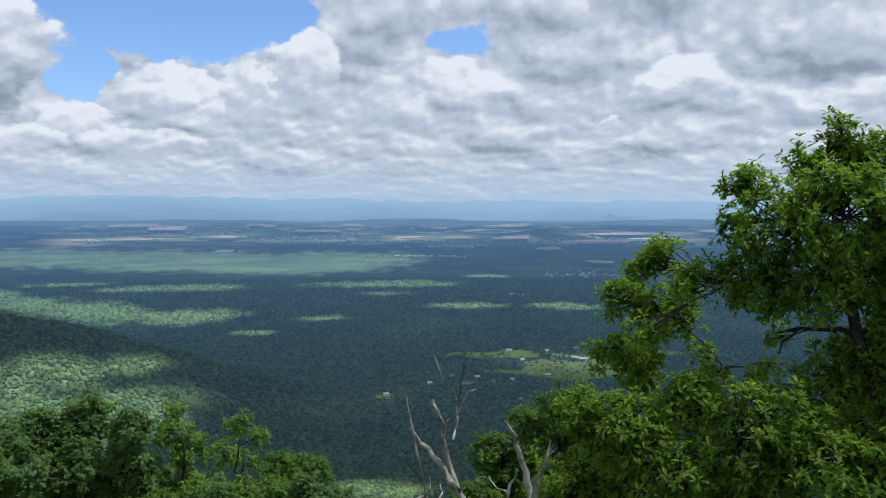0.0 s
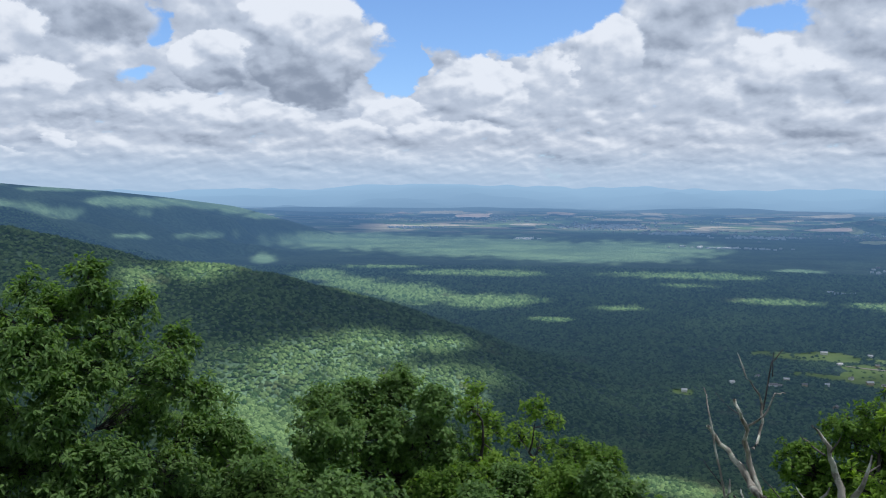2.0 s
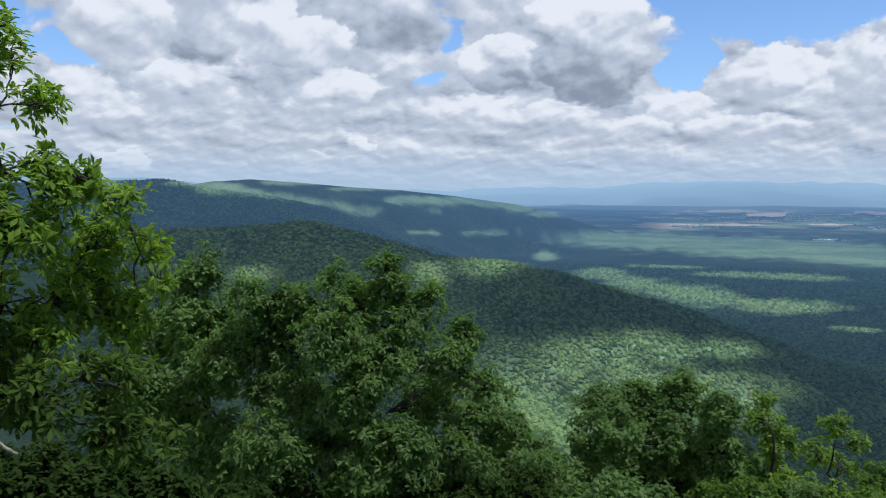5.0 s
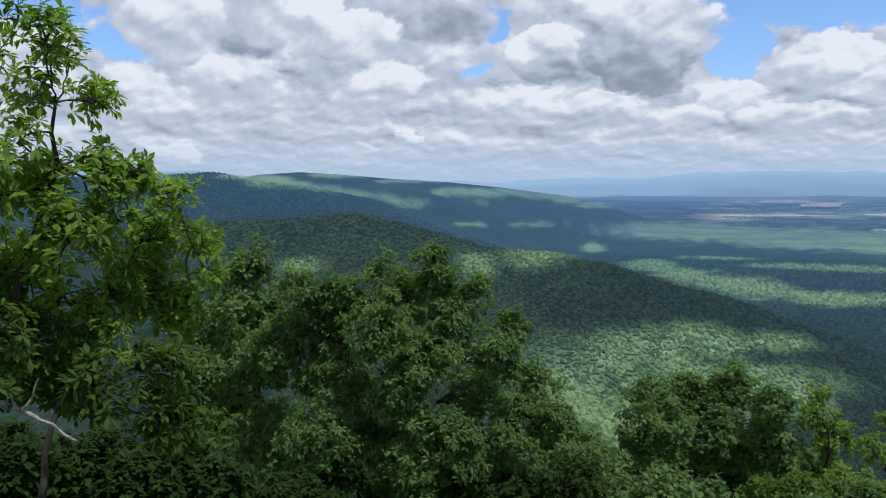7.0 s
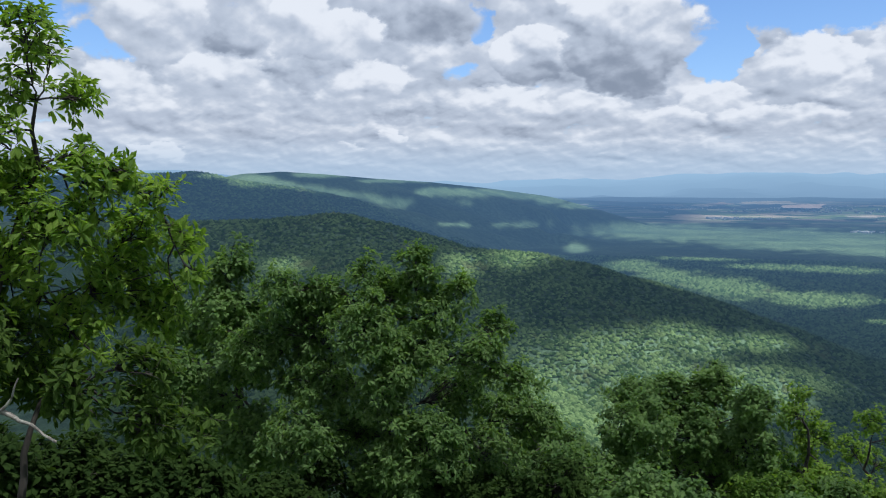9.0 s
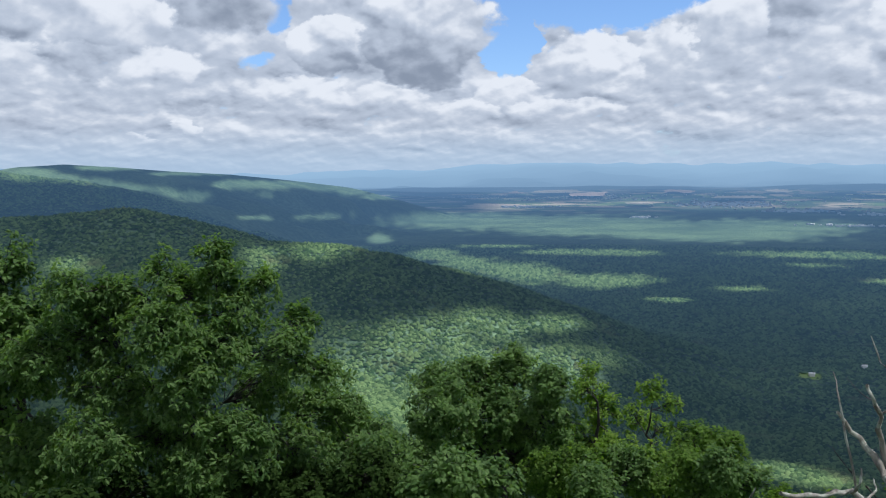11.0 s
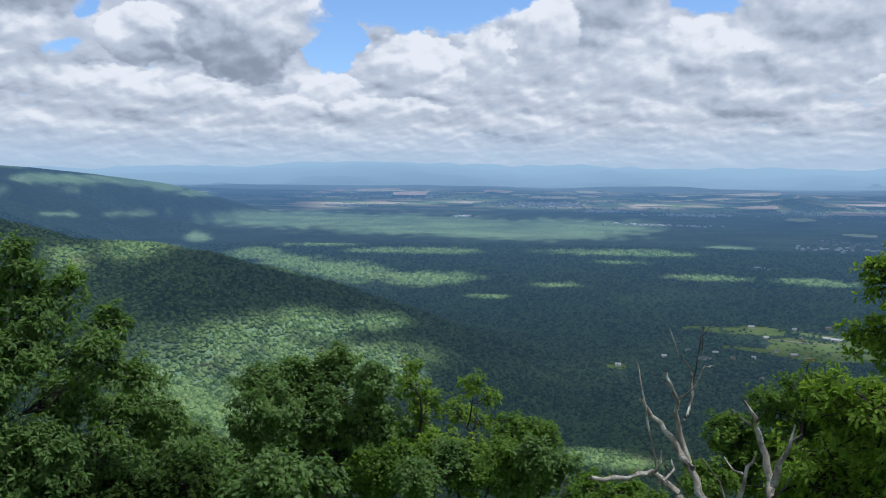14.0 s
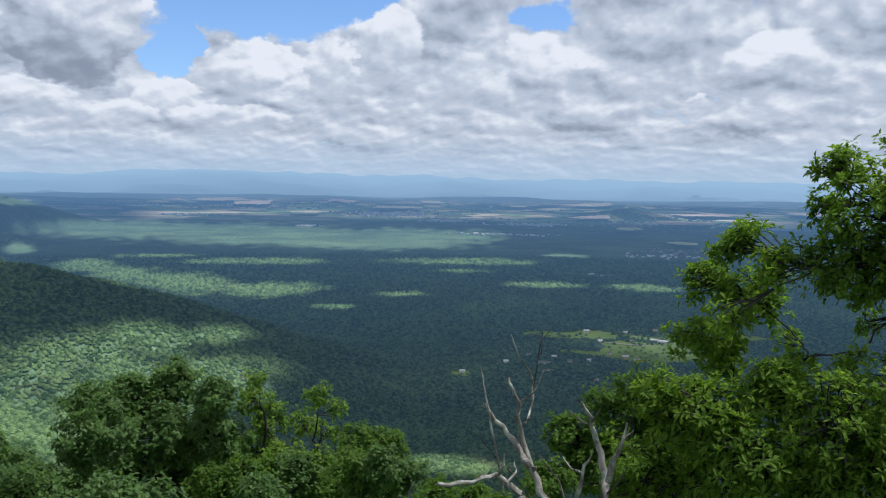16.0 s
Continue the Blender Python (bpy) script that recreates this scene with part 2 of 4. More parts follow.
def canopy_material(name):
    m, n = material(name)
    rnd = n.add("ShaderNodeNewGeometry").outputs["Random Per Island"]
    at = n.add("ShaderNodeTexCoord").outputs["Object"]
    stand = n.noise(at, 0.006, 4.0)
    fac = n.math("ADD", n.math("MULTIPLY", rnd, 0.7), n.math("MULTIPLY", stand, 0.6))
    col = n.mix(n.smooth(fac, 0.2, 1.1), (0.04, 0.09, 0.038), (0.215, 0.32, 0.125))
    col = n.mix(n.smooth(n.noise(at, 0.011, 5.0, 0.7), 0.56, 0.72, 0.0, 0.45), col, (0.23, 0.23, 0.12))
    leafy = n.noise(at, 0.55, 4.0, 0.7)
    # hollows of the leafy bump darkened in the colour, as shade between leaves
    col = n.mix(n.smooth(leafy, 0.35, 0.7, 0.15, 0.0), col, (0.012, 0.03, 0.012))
    soft, mx = n.add("ShaderNodeBsdfTranslucent"), n.add("ShaderNodeMixShader")
    n.put(soft.inputs[0], col)
    mx.inputs[0].default_value = 0.55
    n.put(mx.inputs[1], principled(n, col, 0.85, bump(n, leafy, 0.5, 0.4), spec=0.05)), n.put(mx.inputs[2], soft.outputs[0])
    surf = mx.outputs[0]
    # distance haze is painted over the crowns as blue emission
    finish(n, painted_haze(n, surf, n.add("ShaderNodeAttribute", attribute_name="range").outputs["Fac"]))
    return m


def near_ground_material():
    m, n = material("forest_floor")
    at = n.add("ShaderNodeTexCoord").outputs["Object"]
    big, fine = n.noise(at, 0.01, 5.0), n.noise(at, 0.25, 6.0, 0.7)
    col = n.mix(n.smooth(fine, 0.3, 0.7), (0.05, 0.085, 0.042), (0.11, 0.17, 0.075))
    col = n.mix(n.smooth(big, 0.35, 0.7, 0.0, 0.5), col, (0.09, 0.14, 0.065))
    finish(n, principled(n, col, 0.9, bump(n, fine, 1.0, 2.0), spec=0.15))
    return m


def painted_haze(n, surf, far):
    """Haze painted onto a surface: blue emission mixed in, growing with distance past 0.3 km."""
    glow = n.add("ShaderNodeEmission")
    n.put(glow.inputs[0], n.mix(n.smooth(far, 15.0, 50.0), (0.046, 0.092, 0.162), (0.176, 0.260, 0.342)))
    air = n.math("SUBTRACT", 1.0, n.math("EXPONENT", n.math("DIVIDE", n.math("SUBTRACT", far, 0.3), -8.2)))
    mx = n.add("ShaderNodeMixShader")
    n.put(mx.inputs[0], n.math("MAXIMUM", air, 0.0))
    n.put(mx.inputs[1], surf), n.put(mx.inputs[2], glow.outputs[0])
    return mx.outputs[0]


def far_material(name, a, b):
    m, n = material(name)
    far = n.add("ShaderNodeAttribute", attribute_name="range").outputs["Fac"]
    v = n.noise(n.add("ShaderNodeTexCoord").outputs["Object"], 0.02, 5.0, 0.65)
    finish(n, painted_haze(n, principled(n, n.mix(n.smooth(v, 0.3, 0.7), a, b), 0.9), far))
    return m


def distance_material():
    """The far valley and the ridges behind it: woods, fields and painted blue haze. 'plan' holds kilometres on the map.
    """
    m, n = material("far_valley")
    plan = n.add("ShaderNodeAttribute", attribute_name="plan").outputs["Vector"]
    far = n.add("ShaderNodeAttribute", attribute_name="range").outputs["Fac"]
    plain = n.add("ShaderNodeAttribute", attribute_name="lowland").outputs["Fac"]
    woods, fine = n.noise(plan, 2.2, 6.0, 0.65), n.noise(plan, 40.0, 4.0, 0.7)
    col = n.mix(n.smooth(woods, 0.35, 0.65), (0.055, 0.095, 0.06), (0.12, 0.185, 0.10))
    # dark specks in the colour stand in for the shadow between crowns
    col = n.mix(n.smooth(fine, 0.35, 0.65, 0.7, 0.0), col, (0.035, 0.065, 0.04))
    cells = n.add("ShaderNodeTexVoronoi")
    n.put(cells.inputs["Vector"], n.vec("MULTIPLY", plan, (1.0, 0.8, 0.0)))
    cells.inputs["Scale"].default_value = 2.6
    kind = n.add("ShaderNodeSeparateColor")
    n.put(kind.inputs[0], cells.outputs["Color"])
    crop = n.mix(n.smooth(kind.outputs[1], 0.3, 0.75), (0.16, 0.24, 0.08), (0.50, 0.41, 0.30))
    crop = n.mix(n.smooth(kind.outputs[2], 0.75, 0.95), crop, (0.55, 0.46, 0.34))
    farmed = n.math("MULTIPLY", n.smooth(n.noise(plan, 0.33, 3.0), 0.34, 0.52), n.smooth(far, 8.0, 11.0))
    farmed = n.math("MULTIPLY", n.math("MULTIPLY", farmed, n.smooth(kind.outputs[0], 0.42, 0.5)), plain)
    col = n.mix(farmed, col, crop)
    surf = principled(n, col, 0.9, bump(n, fine, 0.6, 8.0), spec=0.1)
    finish(n, painted_haze(n, surf, far))
    return m


def plain_material(name, a, b, scale, rough=0.8, depth=0.0):
    m, n = material(name)
    at = n.add("ShaderNodeTexCoord").outputs["Object"]
    v = n.noise(at, scale, 5.0, 0.65)
    finish(n, principled(n, n.mix(n.smooth(v, 0.3, 0.7), a, b), rough, bump(n, v, 0.5, depth) if depth else None))
    return m


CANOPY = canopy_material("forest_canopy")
FLOOR, FAR = near_ground_material(), distance_material()
ROCK = plain_material("grey_rock", (0.20, 0.19, 0.18), (0.48, 0.46, 0.43), 6.0, 0.9, 0.02)
MEADOW = plain_material("meadow_grass", (0.15, 0.24, 0.09), (0.21, 0.30, 0.12), 0.02)
WHITE_WALL = plain_material("white_siding", (0.70, 0.70, 0.68), (0.80, 0.80, 0.78), 0.4)
TAN_WALL = plain_material("tan_siding", (0.42, 0.36, 0.29), (0.52, 0.45, 0.36), 0.4)
GREY_ROOF = plain_material("grey_roof", (0.22, 0.22, 0.23), (0.34, 0.34, 0.35), 0.6)
PALE_ROOF = plain_material("pale_metal_roof", (0.62, 0.63, 0.64), (0.74, 0.75, 0.76), 0.6, 0.5)
RED_ROOF = plain_material("rust_red_roof", (0.28, 0.09, 0.07), (0.38, 0.14, 0.11), 0.6)
DIRT = plain_material("gravel_lane", (0.34, 0.31, 0.27), (0.46, 0.43, 0.38), 0.3)


# ---------- building helpers ----------
def bulk(name, verts, faces, mat, parent=None, label="", smooth=False):
    """One mesh object from arrays of corners and of faces with the same number of corners each."""
    verts, faces = np.asarray(verts, np.float32), np.asarray(faces, np.int32)
    me = bpy.data.meshes.new(name)
    k = faces.shape[1]
    me.vertices.add(len(verts))
    me.vertices.foreach_set("co", verts.ravel())
    me.loops.add(faces.size)
    me.loops.foreach_set("vertex_index", faces.ravel())
    me.polygons.add(len(faces))
    me.polygons.foreach_set("loop_start", np.arange(0, faces.size, k, dtype=np.int32))
    me.polygons.foreach_set("use_smooth", np.full(len(faces), smooth, bool))
    me.update(calc_edges=True)
    me.materials.append(mat)
    ob = new(name, me)
    if parent:
        ob.parent = parent
    return tagged(ob, label)


def part(name, bm, mat, parent=None, label=""):
    """Links a bmesh as one mesh object under a thing."""
    me = bpy.data.meshes.new(name)
    bm.to_mesh(me)
    bm.free()
    me.materials.append(mat)
    ob = new(name, me)
    if parent:
        ob.parent = parent
    return tagged(ob, label)


# ---------- the land ----------
def smoothstep(x, a, b):
    t = np.clip((np.asarray(x, float) - a) / (b - a), 0, 1)
    return t * t * (3 - 2 * t)


def waves(x, y, size, octaves, seed):
    """Cheap rolling noise from sums of turned sine waves, about -1 to 1."""
    rs = np.random.RandomState(seed)
    total, amp = np.zeros_like(x), 1.0
    for _ in range(octaves):
        for _ in range(4):
            a, ph = rs.uniform(0, 2 * np.pi), rs.uniform(0, 2 * np.pi)
            k = 2 * np.pi / size * rs.uniform(0.75, 1.3)
            total = total + amp * 0.33 * np.sin((x * np.cos(a) + y * np.sin(a)) * k + ph + 0.8 * np.sin(total * 2.0))
        size, amp = size * 0.5, amp * 0.5
    return total


def ridge(x, y, crest, slope, round_top, wobble):
    """The height of a ridge whose crest runs through (az, el, metres) points."""
    pts = [heading(*c) for c in crest]
    best = np.full_like(x, -1e9)
    for a, b in zip(pts, pts[1:]):
        dx, dy = b.x - a.x, b.y - a.y
        t = np.clip(((x - a.x) * dx + (y - a.y) * dy) / (dx * dx + dy * dy), 0, 1)
        d = np.hypot(x - a.x - t * dx, y - a.y - t * dy)
        z = a.z + (b.z - a.z) * t - slope * (np.sqrt(d * d + round_top ** 2) - round_top) * np.clip(1 + wobble, 0.8, 1.35)
        best = np.maximum(best, z)
    return best


def soft_max(a, b, k):
    h = np.clip(0.5 + 0.5 * (a - b) / k, 0, 1)
    return b + (a - b) * h + k * h * (1 - h)


CREST_NEAR = [(75, -1.8, 1500), (57.2, -2.25, 1450), (52.5, -2.15, 1420), (48.1, -1.75, 1400), (46.2, -2.2, 1390), (44, -2.85, 1380),
              (40.9, -4.0, 1370), (35.2, -4.35, 1360), (32.3, -4.95, 1370), (28.5, -5.95, 1390), (25, -6.9, 1420), (22, -7.9, 1450),
              (18.8, -9.0, 1500), (14, -10.3, 1600)]
CREST_FAR = [(80, 0.6, 4100), (63.2, 0.7, 4200), (59.5, 0.86, 4250), (57.0, 0.94, 4300), (55.2, 0.6, 4700), (53.4, 0.97, 5100), (51.4, 1.1, 5250), (48.8, 0.94, 5400), (45.8, 0.69, 5800), (41.8, 0.44, 6300),
             (38.3, 0.08, 7000), (34.5, -0.41, 7800), (30.8, -1.33, 8600), (27.1, -2.3, 9300)]
CREST_SPUR = [(57.0, 0.9, 4200), (54.8, 0.5, 4150), (52.5, 0.24, 4200), (50.8, 0.03, 4250), (47.3, -0.66, 4400), (45.0, -1.11, 4550), (42.8, -1.56, 4700), (38.2, -2.9, 5200), (34, -4.2, 5500)]
CREST_FOOT = [(50, -0.6, 25000), (28, -0.58, 26000), (20, -0.5, 26500), (12, -0.6, 25500), (4, -0.52, 26500), (-6, -0.62, 26000), (-16, -0.55, 27000), (-30, -0.58, 27000)]
CREST_BLUE = [(75, 0.7, 42000), (59.2, 1.07, 40000), (52, 0.5, 42000), (39.2, 0.42, 45000), (32, 0.56, 45000), (28, 0.67, 45000), (24.2, 0.95, 45000), (20, 1.1, 45000),
              (15.9, 0.97, 45000), (10.7, 0.72, 45000), (7, 0.88, 45000), (1.3, 0.66, 45000), (-4.9, 0.69, 46000), (-18, 0.62, 47000),
              (-40, 0.7, 47000), (-75, 0.6, 47000)]


def land(x, y):
    """The height of the land in metres at map places x, y."""
    r, az = np.hypot(x, y), np.degrees(np.arctan2(-x, y))
    z = np.interp(r, [0, 3.8, 4.6, 6.5, 10, 30, 100, 250, 430, 700, 1000, 1300, 1e5],
                  [348.3, 348.3, 347.6, 346.3, 342.5, 327, 293, 213, 140, 78, 34, 6, 0])
    z = z + 85 * smoothstep(az, 12, 42) * smoothstep(r, 450, 850) * (1 - smoothstep(r, 1500, 2600))
    behind = smoothstep(np.abs(az), 85, 140)
    z = z * (1 - behind) + behind * (348.3 + 0.02 * np.minimum(r, 3000))
    gully = waves(x, y, 420, 3, 5)
    z = z + gully * 9 * smoothstep(r, 150, 600) * (1 - 0.75 * smoothstep(r, 1500, 2400))
    z = soft_max(z, ridge(x, y, CREST_NEAR, 0.46, 60, 0.16 * gully), 30)
    w2 = waves(x, y, 1500, 4, 8)
    z = soft_max(z, ridge(x, y, CREST_SPUR, 0.42, 70, 0.45 * w2), 40)
    z = soft_max(z, ridge(x, y, CREST_FAR, 0.36, 110, 0.45 * w2), 40)
    z = soft_max(z, ridge(x, y, [(-6.2, -1.25, 11000), (-6.83, -1.08, 11000), (-7.4, -1.25, 11000)], 0.2, 120, 0.0), 12)
    z = z + smoothstep(r, 11000, 17000) * (1 - smoothstep(r, 30000, 40000)) * np.maximum(waves(x * 0.5, y, 4200, 3, 11), -0.2) * 70
    z = soft_max(z, ridge(x, y, CREST_FOOT, 0.12, 500, 0.2 * w2) + 35 * waves(x, y, 5200, 2, 19), 60)
    z = soft_max(z, ridge(x, y, CREST_BLUE, 0.10, 800, 0.2 * waves(x, y, 9000, 2, 3)) + 110 * waves(x, y, 5000, 3, 29), 60)
    return z


NEAR = 2200.0


def drawn_in(x, y, z):
    """Past 2.2 km the land is drawn in towards the lookout, along its lines of sight, so that 60 km fit into 5."""
    r = np.maximum(np.hypot(x, y), 1e-6)
    u = np.maximum(r - NEAR, 0) / 2700.0
    k = np.where(r > NEAR, (NEAR + 2700.0 * u / (1 + u)) / r, 1.0)
    return x * k, y * k, EYE.z + (z - EYE.z) * k


az_steps = np.concatenate([np.arange(-180, -48, 3.0), np.arange(-48, 80, 0.24), np.arange(80, 180, 3.0)])
r_steps = np.concatenate([np.geomspace(0.02, 300, 70), np.geomspace(304, 12000, 280), np.geomspace(12300, 60000, 70)])
A, Rr = np.meshgrid(np.radians(az_steps), r_steps)
gx, gy = -np.sin(A) * Rr, np.cos(A) * Rr
gz = land(gx, gy)
px_, py_, pz_ = drawn_in(gx, gy, gz)
nr, na = A.shape
idx = np.arange(nr * na).reshape(nr, na)
quads = np.stack([idx[:-1], np.roll(idx[:-1], -1, 1), np.roll(idx[1:], -1, 1), idx[1:]], -1).reshape(-1, 4)[:, ::-1]
ground = bulk("ground", np.stack([px_, py_, pz_], -1).reshape(-1, 3), quads, FLOOR, smooth=True)
ground.data.materials.append(FAR)
ground.data.polygons.foreach_set("material_index", (np.repeat(r_steps[:-1], na) > 600).astype(np.int32))
for key, kind, value in (("plan", "FLOAT_VECTOR", np.stack([gx, gy, np.zeros_like(gx)], -1) / 1000), ("range", "FLOAT", Rr / 1000),
                         ("lowland", "FLOAT", 1 - smoothstep(gz, 60, 150))):
    at = ground.data.attributes.new(key, kind, "POINT")
    at.data.foreach_set("vector" if kind == "FLOAT_VECTOR" else "value", np.ascontiguousarray(value, np.float32).ravel())
tagged(ground, "wooded mountain slopes and a wide farmed valley", "ground", kind="structure")

# ---------- the unseen cloud layer overhead, added for its shadows on the land ---
CLOUD_BASE = 1950.0
# Gaps in the cloud, placed to fit the sunlit land in the camera's view: degrees left of north, degrees high, half width
# and half height in degrees
VALLEY_SUN = [
    (23.8, -6.12, 2.28, 0.46),
    (28.4, -5.15, 1.6, 0.34), (25.8, -5.73, 2.09, 0.42), (21.8, -6.5, 2.47, 0.49), (17, -6.9, 2.85, 0.46), (25.5, -2.8, 6.0, 0.46),
    (17.5, -3.15, 7.5, 0.62), (10.3, -3.7, 6.84, 0.4), (7.0, -3.2, 5.0, 0.5), (29.1, -2.57, 2.28, 0.27), (24, -4.57, 2.28, 0.11),
    (17.5, -4.98, 4.18, 0.19), (8.2, -7.18, 1.71, 0.15), (12.6, -8.01, 1.52, 0.11), (31.8, -3.98, 0.84, 0.23), (3.5, -4.93, 4.94, 0.19),
    (4.2, -5.58, 1.6, 0.11), (-3, -4.32, 1.6, 0.11), (-1.6, -6.42, 2.85, 0.15), (-7.7, -6.4, 2.28, 0.19), (4.8, -18.41, 3.61, 0.46),
]
SLOPE_SUN = [
    (39.8, -5.1, 1.1, 0.6), (36.0, -4.75, 2.6, 0.5), (51.5, -5.2, 1.2, 0.5), (33.6, -12.9, 3.3, 3.0), (31.1, -11.4, 3.0, 1.5), (27.9, -10.4, 2.2, 1.2),
    (23.8, -10.2, 2.2, 0.8), (20.2, -9.7, 2.6, 0.5), (25.8, -12.9, 5.0, 2.1), (19.4, -12.8, 4.0, 1.5), (31.0, -15.5, 6.0, 2.0), (25.5, -9.4, 2.0, 0.7),
]
RIDGE_SUN = [
    (53.4, 0.5, 1.6, 0.34), (51.6, 0.33, 1.0, 0.2), (50.0, 0.08, 1.1, 0.12), (48.4, -0.18, 1.1, 0.11), (46.9, -0.45, 1.1, 0.12), (45.4, -0.72, 0.9, 0.14), (43.9, -0.92, 1.2, 0.22),
    (41.2, -0.2, 1.3, 0.24), (39.4, -0.28, 1.5, 0.26), (37.2, -0.2, 1.5, 0.2), (35.2, -0.45, 1.3, 0.18), (33.4, -0.72, 1.3, 0.18), (31.8, -1.1, 1.2, 0.2), (39.4, -1.0, 0.8, 0.1),
    (35.2, -2.42, 1.9, 0.1), (31.8, -4.0, 0.8, 0.2), (49.2, 0.95, 1.8, 0.1), (44.0, 0.55, 2.1, 0.1), (61.3, 0.6, 1.8, 0.2), (39.8, -2.4, 1.4, 0.07), (55.9, 0.75, 1.2, 0.12),
]
VILLAGE_SUN = [(-6.3, -9.9, 3.6, 0.7), (-10.2, -9.9, 2.6, 0.9)]


def cloud_material():
    """Cloud as an unseen, light-scattering layer; 'cover' says how dense it is."""
    m, n = material("cloud")
    cover = n.add("ShaderNodeAttribute", attribute_name="cover").outputs["Fac"]
    clear_part, mist = n.add("ShaderNodeBsdfTransparent"), n.add("ShaderNodeBsdfTranslucent")
    mist.inputs[0].default_value = (0.042, 0.054, 0.071, 1)
    mx = n.add("ShaderNodeMixShader")
    n.put(mx.inputs[0], cover)
    n.put(mx.inputs[1], clear_part.outputs[0]), n.put(mx.inputs[2], mist.outputs[0])
    finish(n, mx.outputs[0])
    return m


def drawn_land(x, y):
    """The land below places of the drawn-in map: their direction from the lookout in degrees, and their height."""
    rd = np.maximum(np.hypot(x, y), 1.0)
    v = np.clip((rd - NEAR) / 2700.0, 0, 0.955)
    k = np.where(rd > NEAR, (NEAR + 2700.0 * v / (1 - v)) / rd, 1.0)
    z = EYE.z + (land(x * k, y * k) - EYE.z) / k
    return np.degrees(np.arctan2(-x, y)), np.degrees(np.arctan2(z - EYE.z, rd)), z


def cloud_layer():
    xs, ys = np.arange(-5000, 4000, 19.0), np.arange(-800, 5400, 19.0)
    cx, cy = np.meshgrid(xs, ys)
    lean_x, lean_y = sun_way.x / sun_way.z, sun_way.y / sun_way.z
    ux, uy = cx + lean_x * CLOUD_BASE, cy + lean_y * CLOUD_BASE
    rough, fine = waves(cx, cy, 420, 4, 21), waves(cx, cy, 110, 3, 77)
    # the land that each piece of cloud shades
    z = np.zeros_like(cx)
    for _ in range(4):
        az, el, ground_z = drawn_land(cx + lean_x * z, cy + lean_y * z)
        z = 0.4 * z + 0.6 * ground_z
    gap = np.zeros_like(cx)
    ahead = cy + lean_y * z > 0
    for rows, dim, stretch, hard in ((VALLEY_SUN, 1.0, 1.1, 0.6), (SLOPE_SUN, 0.95, 1.2, 0.3), (RIDGE_SUN, 1.0, 1.25, 0.8), (VILLAGE_SUN, 0.10, 1.0, 0.5)):
        for a, e, half_a, half_e in rows:
            q = np.sqrt(((az - a) / half_a) ** 2 + ((el - e) / (half_e * stretch)) ** 2) + rough * 0.18 + fine * 0.2
            gap = 1 - (1 - gap) * (1 - dim * ahead * (1 - smoothstep(q, hard, 1.3)))
    gap = np.maximum(gap, 0.29 * (1 - smoothstep(np.hypot(cx + 350 * lean_x, cy + 350 * lean_y), 120, 260)))
    out_ = np.hypot(cx + 200 * lean_x, cy + 200 * lean_y)
    gap = np.maximum(gap, smoothstep(out_, 4120, 4240) * smoothstep(-az, -26, -23) * np.clip(0.65 + 0.7 * waves(cx * 0.35, out_ * 2.2, 330, 3, 41), 0, 1))
    thin = smoothstep(waves(cx, cy, 900, 3, 33), 0.5, 1.4)
    # cover is thinned on the left to brighten the slopes there
    left = smoothstep(az, 26, 40) * smoothstep(cy, 300, 700)
    cover = np.clip(0.97 - 0.97 * gap - 0.06 * thin - 0.08 * left * (1 - smoothstep(out_, 2200, 2800)), 0, 0.97)
    v = np.stack([ux, uy, CLOUD_BASE + 12 * rough], -1).reshape(-1, 3)
    i = np.arange(cx.size).reshape(cx.shape)
    ob = bulk("cloud", v, np.stack([i[:-1, :-1], i[:-1, 1:], i[1:, 1:], i[1:, :-1]], -1).reshape(-1, 4), cloud_material(), smooth=True)
    ob.data.attributes.new("cover", "FLOAT", "POINT").data.foreach_set("value", cover.astype(np.float32).ravel())
    tagged(ob, "unseen broken layer of fair-weather cloud that shades the valley", "cloud", kind="stuff")


cloud_layer()


# ---------- woods on the slopes ----------
def in_clearing(x, y):
    hit = np.zeros(x.shape, bool)
    for az, out_, half_w, half_d in CLEARINGS:
        a = radians(az)
        far_, side = x * -math.sin(a) + y * math.cos(a) - out_, x * math.cos(a) + y * math.sin(a)
        hit |= (side / half_w) ** 2 + (far_ / half_d) ** 2 < 1 + 0.25 * np.sin(x * 0.05) * np.cos(y * 0.043)
    return hit


# Meadows among the woods: degrees left of north, metres out, half width, half depth
CLEARINGS = [(-2.6, 2020, 88, 48), (-5.0, 2045, 60, 62), (-8.5, 1880, 115, 100), (-11.8, 1920, 100, 90), (-8.6, 2050, 80, 30), (-4.6, 1835, 60, 20),
             (3.9, 1545, 20, 16), (-1.2, 1715, 40, 12), (-13.5, 2120, 120, 40), (-3.9, 1720, 55, 12)]


